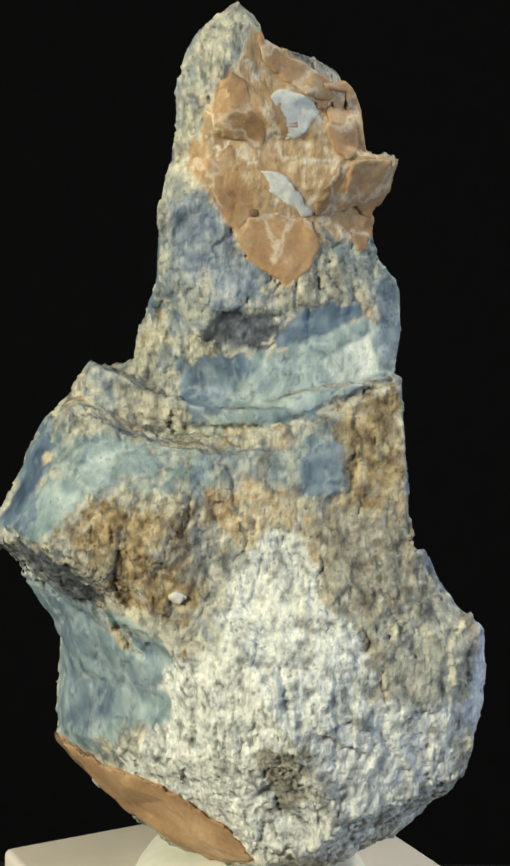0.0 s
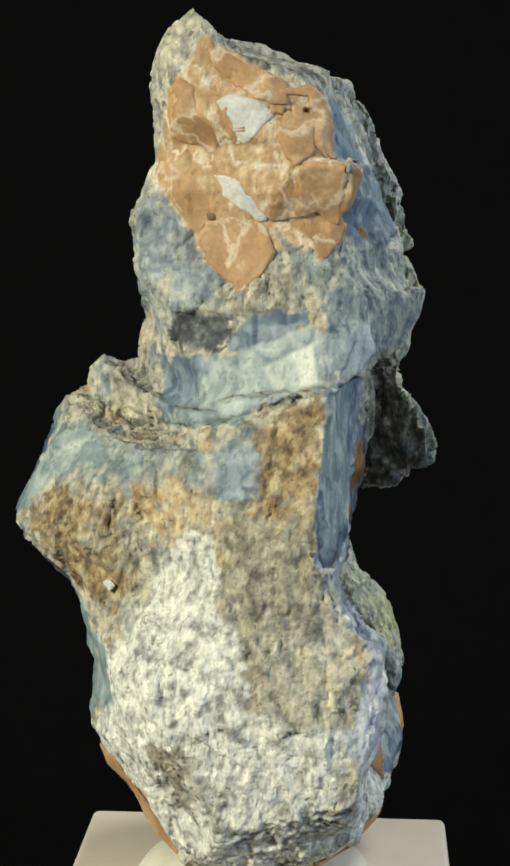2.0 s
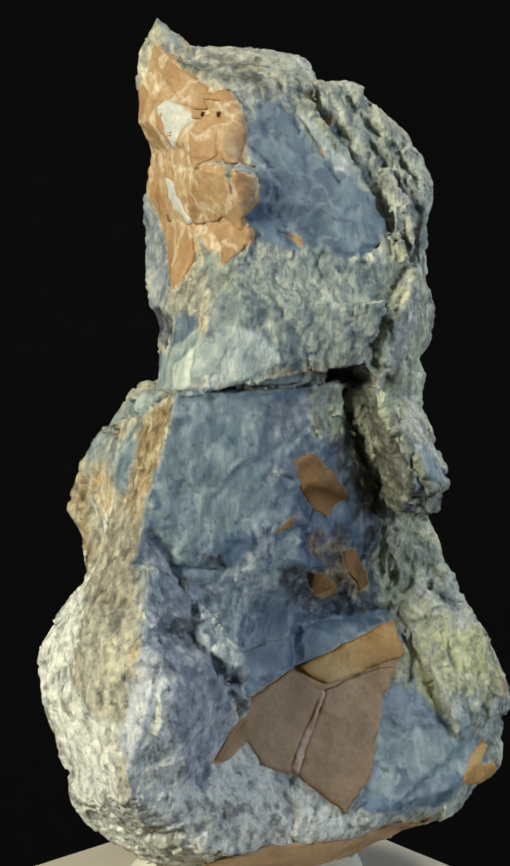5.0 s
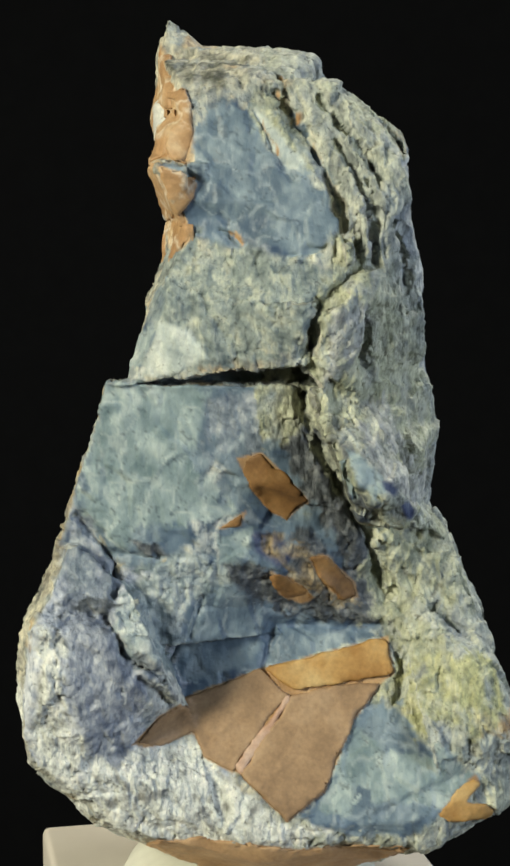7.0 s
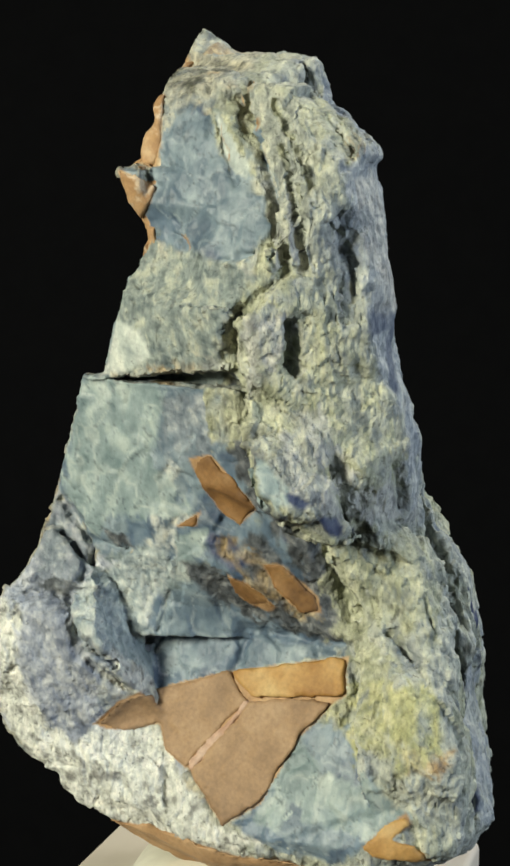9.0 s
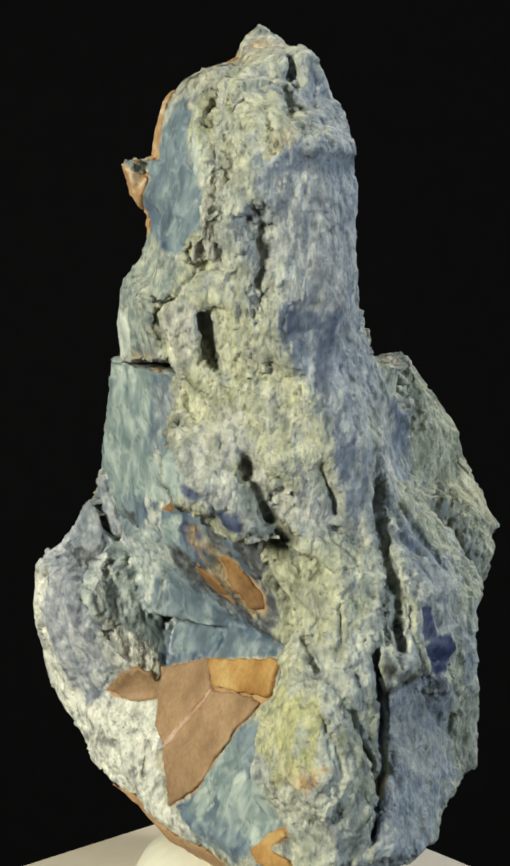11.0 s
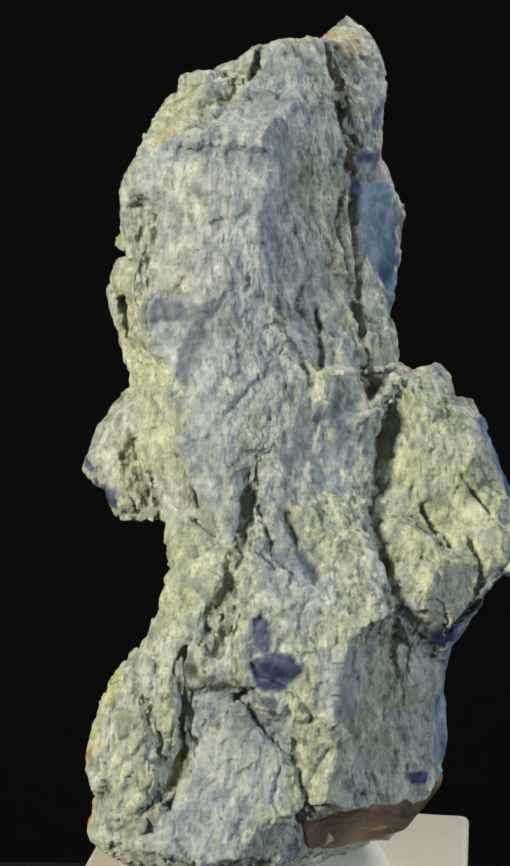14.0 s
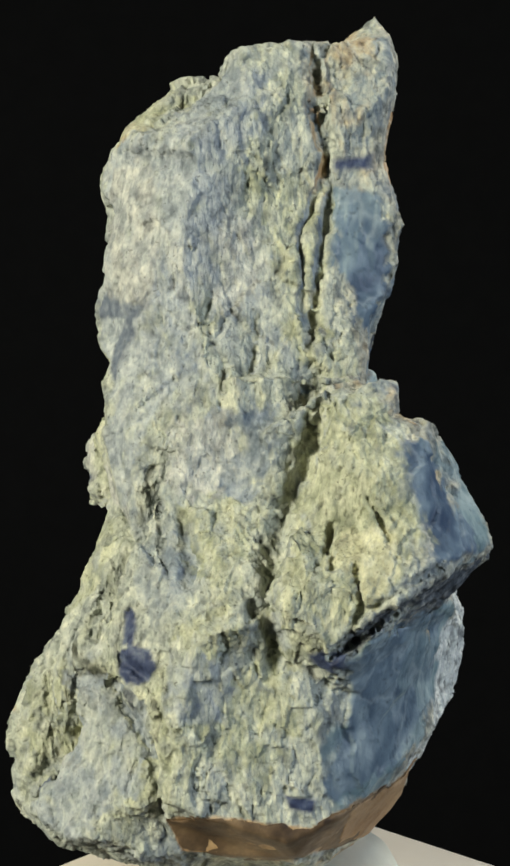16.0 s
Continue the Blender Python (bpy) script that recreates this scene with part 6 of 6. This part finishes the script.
def zone_look(points, normals):
    """Colour, polish and roughness of the stone at its points."""
    tint, gloss, rough = None, None, None
    bent = warped(points, 5.0, 3.5, 300)
    chip_own, speck = flakes(bent, (2.0, 2.0, 3.0), 44)[1], fbm(points, 1.1, 61, 2)
    ridge = np.abs(fbm(bent, (6.5, 6.5, 9), 71, 3) - 0.5)
    ridge2 = np.abs(fbm(bent, (4.0, 4.0, 5), 83, 3) - 0.5)

    @lru_cache(maxsize=None)
    def look_of(zone):
        a, b, c, polish, amp, size = PALETTE[zone]
        if polish < 0.4:
            n = (fbm(bent, size, sum(map(ord, zone)), 5, 0.66) - 0.31) / 0.38
            n = 0.72 * n + 0.36 * chip_own + 0.85 * (speck - 0.5) - 0.06
        else:
            n = (fbm(bent, size, sum(map(ord, zone)), 4, 0.52) - 0.25) / 0.5
        n = np.clip(n, 0, 1)[:, None]
        a, b, c = (np.array(v, np.float32) for v in (a, b, c))
        colour = np.where(n < 0.5, a + (b - a) * n * 2, b + (c - b) * (n * 2 - 1))
        if zone in GLASSY:
            w = np.clip(1 - ridge / (0.018 if zone == 'veined' else 0.035), 0, 1)[:, None] * (0.8 if zone == 'veined' else 0.3)
            colour = colour * (1 - w) + np.array(GLASSY[zone], np.float32) * w
            if zone != "veined":
                w = np.clip(1 - ridge2 / 0.014, 0, 1)[:, None] * 0.65
                colour = colour * (1 - w) + np.array((0.05, 0.07, 0.09), np.float32) * w
        return colour, polish, amp

    def lay(zone, w):
        nonlocal tint, gloss, rough
        colour, polish, amp = look_of(zone)
        if tint is None:
            tint, gloss, rough = colour, np.full(len(points), polish), np.full(len(points), amp)
        else:
            tint = tint * (1 - w[:, None]) + colour * w[:, None]
            gloss, rough = gloss * (1 - w) + polish * w, rough * (1 - w) + amp * w

    lay("schist", None)
    wobble = fbm(points, 7.0, 3, 3) - 0.5
    front = np.clip(0.5 + (-points[:, 0] + 2 + wobble * 22 - 14 * normals[:, 0]) / 6, 0, 1)
    lay("cream", front * np.clip(0.5 - normals[:, 0], 0, 1) ** 0.5)
    lay("mottle", np.clip((fbm(bent, (7, 7, 9), 95, 4, 0.6) - 0.5) * 7, 0, 1) * front * 0.8)
    lay("ochre", np.clip((fbm(bent, (6, 6, 8), 99, 4, 0.6) - 0.57) * 8, 0, 1) * front * 0.7)
    lay("slate", np.clip((fbm(bent, (6, 6, 15), 91, 4, 0.6) - 0.5) * 7, 0, 1) * (1 - front) * 0.55)
    lay("lime", np.clip((fbm(bent, (9, 9, 14), 57, 4, 0.6) - 0.52) * 7, 0, 1) * (1 - front) * 0.5)
    slit = fbm(warped(points, 4.0, 2.0, 500) @ np.array(Euler((0.0, 0.55, 0.2)).to_matrix(), dtype=np.float32), (0.9, 0.9, 2.6), 66, 2)
    fray = 0.6 * (fbm(points, 2.6, 11, 3, 0.6) - 0.5) + 0.45 * (chip_own - 0.5)
    wide = 1.1 * (fbm(points, 7.0, 13, 3, 0.6) - 0.5)
    patchy = np.clip(fbm(bent, (2.6, 2.6, 3.2), 15, 3, 0.6) * 2.6 - 0.55 + 0.3 * (chip_own - 0.5), 0, 1)
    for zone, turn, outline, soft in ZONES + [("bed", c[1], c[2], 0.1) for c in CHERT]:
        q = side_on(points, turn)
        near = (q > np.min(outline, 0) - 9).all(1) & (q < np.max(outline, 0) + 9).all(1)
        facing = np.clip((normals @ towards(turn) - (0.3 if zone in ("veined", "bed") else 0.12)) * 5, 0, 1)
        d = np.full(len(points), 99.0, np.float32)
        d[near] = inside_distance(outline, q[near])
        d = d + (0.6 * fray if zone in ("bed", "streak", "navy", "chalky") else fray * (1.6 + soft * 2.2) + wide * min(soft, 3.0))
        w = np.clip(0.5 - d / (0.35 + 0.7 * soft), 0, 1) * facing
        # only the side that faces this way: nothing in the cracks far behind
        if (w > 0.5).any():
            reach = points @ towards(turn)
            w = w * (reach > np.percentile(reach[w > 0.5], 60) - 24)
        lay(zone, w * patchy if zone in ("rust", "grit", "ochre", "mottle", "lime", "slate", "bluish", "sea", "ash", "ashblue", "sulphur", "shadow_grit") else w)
    # dark slits and pits in the rough zones
    w = np.clip((slit - 0.68) * 10, 0, 1) * np.clip(1 - gloss * 2.5, 0, 1) * np.clip((fbm(points, 8.0, 67, 2) - 0.42) * 6, 0, 1)
    tint = tint * (1 - 0.55 * w[:, None])
    return tint, gloss, rough, w


def build_stone():
    base = tagged(new("mineral_specimen"), "tall jagged blue, white and grey mineral specimen on putty", "mineral")
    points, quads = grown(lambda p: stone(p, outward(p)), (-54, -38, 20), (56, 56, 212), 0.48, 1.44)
    normals = normals_of(points, quads)
    tint, gloss, rough, slits = zone_look(points, normals)
    bent = warped(points, 11.0, 6.0, 400)
    lump = fbm(points, (9, 9, 12), 201, 3) - 0.5
    big, _, _ = flakes(bent, (3.0, 3.0, 6.0), 210)
    small, _, _ = flakes(bent, (1.5, 1.5, 2.4), 240)
    chunk, _, _ = flakes(bent, (7.0, 7.0, 11), 225)
    fibre = fbm(warped(points, 7.0, 6.0, 410), (1.5, 1.5, 6.0), 202, 3, 0.6) - 0.5
    shell, _, _ = flakes(bent, (7, 7, 8), 270)
    split = np.abs(fbm(bent, (4.0, 4.0, 18), 231, 3, 0.5) - 0.5)
    where = np.clip((fbm(points, 11, 232, 2) - 0.48) * 8, 0, 1)
    coarse = rough * (1.6 * lump + 0.6 * chunk + 0.40 * big + 0.20 * small + 0.45 * fibre - 0.10 - 0.7 * where * np.clip(1 - split / 0.014, 0, 1) - 0.25 * slits)
    glassy = rough * (1.2 * lump + 1.15 * shell + 0.25 * big + 0.12 * small - 0.05)
    lift = coarse * (1 - gloss) + glassy * gloss
    points = points + normals * np.clip(lift, -2.2, 1.6)[:, None]
    normals = normals_of(points, quads)
    mid, way, polish = points[quads].mean(1), normals[quads].mean(1), gloss[quads].mean(1)
    glass, side, front_side = polish > 0.42, way[:, 1] < -0.3, way[:, 0] < -0.35
    which = np.zeros(len(quads), int)
    which[glass & (mid[:, 2] < 118) & front_side] = 5
    which[glass & (mid[:, 2] > 118) & (mid[:, 2] < 165) & front_side] = 2
    which[glass & (mid[:, 2] > 137) & side] = 1
    which[glass & (mid[:, 2] <= 137) & (mid[:, 2] > 84) & side] = 3
    which[glass & (mid[:, 2] <= 84) & side] = 4
    which[glass & (way[:, 1] > 0.2)] = 6
    for k in range(1, 7):
        chosen = np.nonzero(which == k)[0]
        if len(chosen):
            patch = patches(quads[chosen], len(points))
            names, counts = np.unique(patch, return_counts=True)
            which[chosen[patch != names[np.argmax(counts)]]] = 0
    labels = ["rough grey-green and white rock", "glassy blue-grey chalcedony face", "blue-green chalcedony band", "clouded blue chalcedony in the hollow",
              "dark blue chalcedony corner at the foot", "pale blue-green chalcedony shoulder", "pale blue broken face"]
    for k, label in enumerate(labels):
        chosen = quads[which == k]
        if not len(chosen):
            continue
        used, again = np.unique(chosen, return_inverse=True)
        name = "chalcedony_face" if k else "matrix"
        me = mesh_from(name, points[used], again.reshape(chosen.shape))
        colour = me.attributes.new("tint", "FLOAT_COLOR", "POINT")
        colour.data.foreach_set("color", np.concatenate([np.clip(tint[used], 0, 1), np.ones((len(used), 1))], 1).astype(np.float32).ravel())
        me.attributes.new("gloss", "FLOAT", "POINT").data.foreach_set("value", gloss[used].astype(np.float32))
        # chips keep half of their own facet's direction, polished faces stay smooth
        corners = again.reshape(chosen.shape)
        p = points[used]
        facet = np.cross(p[corners[:, 2]] - p[corners[:, 0]], p[corners[:, 3]] - p[corners[:, 1]])
        facet /= np.linalg.norm(facet, axis=1, keepdims=True) + 1e-9
        share = np.clip(0.55 - gloss[chosen].mean(1), 0.0, 0.5)[:, None, None]
        loop = normals[chosen] * (1 - share) + facet[:, None] * share
        loop /= np.linalg.norm(loop, axis=2, keepdims=True) + 1e-9
        me.normals_split_custom_set(loop.reshape(-1, 3).tolist())
        me.materials.append(MINERAL)
        ob = tagged(new(name, me), label)
        ob.parent = base
    for name, turn, outline, proud, deep, colour, label in CHERT:
        sel = SHELL[(inside_distance(outline, side_on(SHELL, turn)) < 1) & (SHELL_N @ towards(turn) > 0.3)]
        behind = np.percentile(sel @ towards(turn), 60) - 16 if len(sel) else -99.0
        ragged = min(2.2, 0.3 * float(np.ptp(outline, axis=0).min()))

        def piece(p):
            f = stone(p)
            out = towards(turn)
            d = inside_distance(outline, side_on(p, turn)) + ragged * (fbm(p, 2.8, 31, 3) - 0.5)
            back = ((0.0 if name == "chert_horn" else 0.32) - outward(p) @ out) * 6
            wave = 0.9 * (fbm(p, (5, 5, 5), 41, 2) - 0.5) + 0.22 * np.floor(3 * fbm(p, (7, 7, 9), 47, 2)) - 0.25
            return np.maximum.reduce([f - proud - wave, d, -(f + deep), back, behind - p @ out])
        # bounds: points of a thin shell of the stone behind the outline
        sel = SHELL[(inside_distance(outline, side_on(SHELL, turn)) < 2) & (SHELL_N @ towards(turn) > -0.1)]
        if not len(sel):
            continue
        low, high = sel.min(0) - 4, sel.max(0) + 4
        pts, qs = grown(piece, tuple(low), tuple(high), 0.55, 1.65, 2.4)
        if not len(qs):
            continue
        nm = normals_of(pts, qs)
        pts = pts + nm * (0.22 * (fbm(pts, 1.5, 77, 2) - 0.5))[:, None]
        pm = mesh_from(name, pts, qs)
        pm.materials.append(CHERTS[colour])
        ob = tagged(new(name, pm), label)
        ob.parent = base
    return base


specimen = build_stone()

# ---- stand and surroundings ----
def build_block():
    """A frosted square display block with rounded edges, off the axis by a few millimetres."""
    bm = bmesh.new()
    bmesh.ops.create_cube(bm, size=1, matrix=Matrix.Translation((-0.0020, 0.0013, 0.0125)) @ pose(0, 0, 0, 0, 0, 12.2) @ Matrix.Diagonal((0.0826, 0.0826, 0.025, 1)))
    bmesh.ops.bevel(bm, geom=bm.edges[:], offset=0.0016, segments=3, affect="EDGES", profile=0.5)
    me = bpy.data.meshes.new("display_block")
    for f in bm.faces:
        f.smooth = True
    bm.to_mesh(me)
    bm.free()
    me.materials.append(BLOCK)
    return tagged(new("display_block", me), "square frosted off-white acrylic display block", "display block")


def build_putty():
    """A pressed lump of mounting putty that holds the stone up."""
    n, m = 96, 28
    verts, faces = [], []
    for j in range(m):
        v = j / (m - 1)
        z = 0.0245 + 0.0105 * math.sin(v * math.pi / 2)
        r = 0.0265 * (1 - 0.10 * v) * math.cos(v * math.pi / 2) ** 0.35 if v < 1 else 0.0001
        for i in range(n):
            a = 2 * math.pi * i / n
            w = 1 + 0.05 * math.sin(2 * a + 1) + 0.03 * math.sin(5 * a) + 0.008 * math.sin(31 * a)
            verts.append((-0.003 + r * w * math.cos(a), 0.002 + r * w * math.sin(a), z + 0.001 * math.sin(3 * a) * v))
    for j in range(m - 1):
        for i in range(n):
            k = (i + 1) % n
            faces.append((j * n + i, j * n + k, (j + 1) * n + k, (j + 1) * n + i))
    me = bpy.data.meshes.new("mounting_putty")
    me.from_pydata(verts, [], faces)
    for f in me.polygons:
        f.use_smooth = True
    me.materials.append(PUTTY)
    return tagged(new("mounting_putty", me), "lump of white mounting putty pressed on the block", "putty")


def slab(name, low, high, material_, label, category):
    bm = bmesh.new()
    c = [(a + b) / 2 for a, b in zip(low, high)]
    s = [b - a for a, b in zip(low, high)]
    bmesh.ops.create_cube(bm, size=1, matrix=Matrix.Translation(c) @ Matrix.Diagonal((*s, 1)))
    me = bpy.data.meshes.new(name)
    bm.to_mesh(me)
    bm.free()
    me.materials.append(material_)
    return tagged(new(name, me), label, category, kind="structure")


block = build_block()
putty = build_putty()
slab("plinth", (-0.26, -0.30, -1.2), (0.26, 0.066, 0.0), CLOTH, "plinth covered with black cloth", "plinth")
slab("floor", (-1.63, -1.63, -1.23), (1.63, 1.53, -1.2), BACKING, "black studio floor", "floor")
slab("backdrop", (-1.6, 1.5, -1.2), (1.6, 1.53, 2.0), BACKING, "plain black studio backdrop", "backdrop")
slab("wall_left", (-1.63, -1.6, -1.2), (-1.6, 1.53, 2.0), CLOTH, "black studio wall", "wall")
slab("wall_right", (1.6, -1.6, -1.2), (1.63, 1.53, 2.0), CLOTH, "black studio wall", "wall")
slab("wall_rear", (-1.63, -1.63, -1.2), (1.63, -1.6, 2.0), CLOTH, "black studio wall", "wall")
slab("ceiling", (-1.63, -1.63, 2.0), (1.63, 1.53, 2.03), CLOTH, "black studio ceiling", "ceiling")


def motions():
    """The stone, its putty and the block turn together on the table's axis."""
    for thing in (specimen, putty, block):
        walk(thing, [(t, pose(0, 0, 0, 0, 0, a)) for t, a in TURN])


motions()
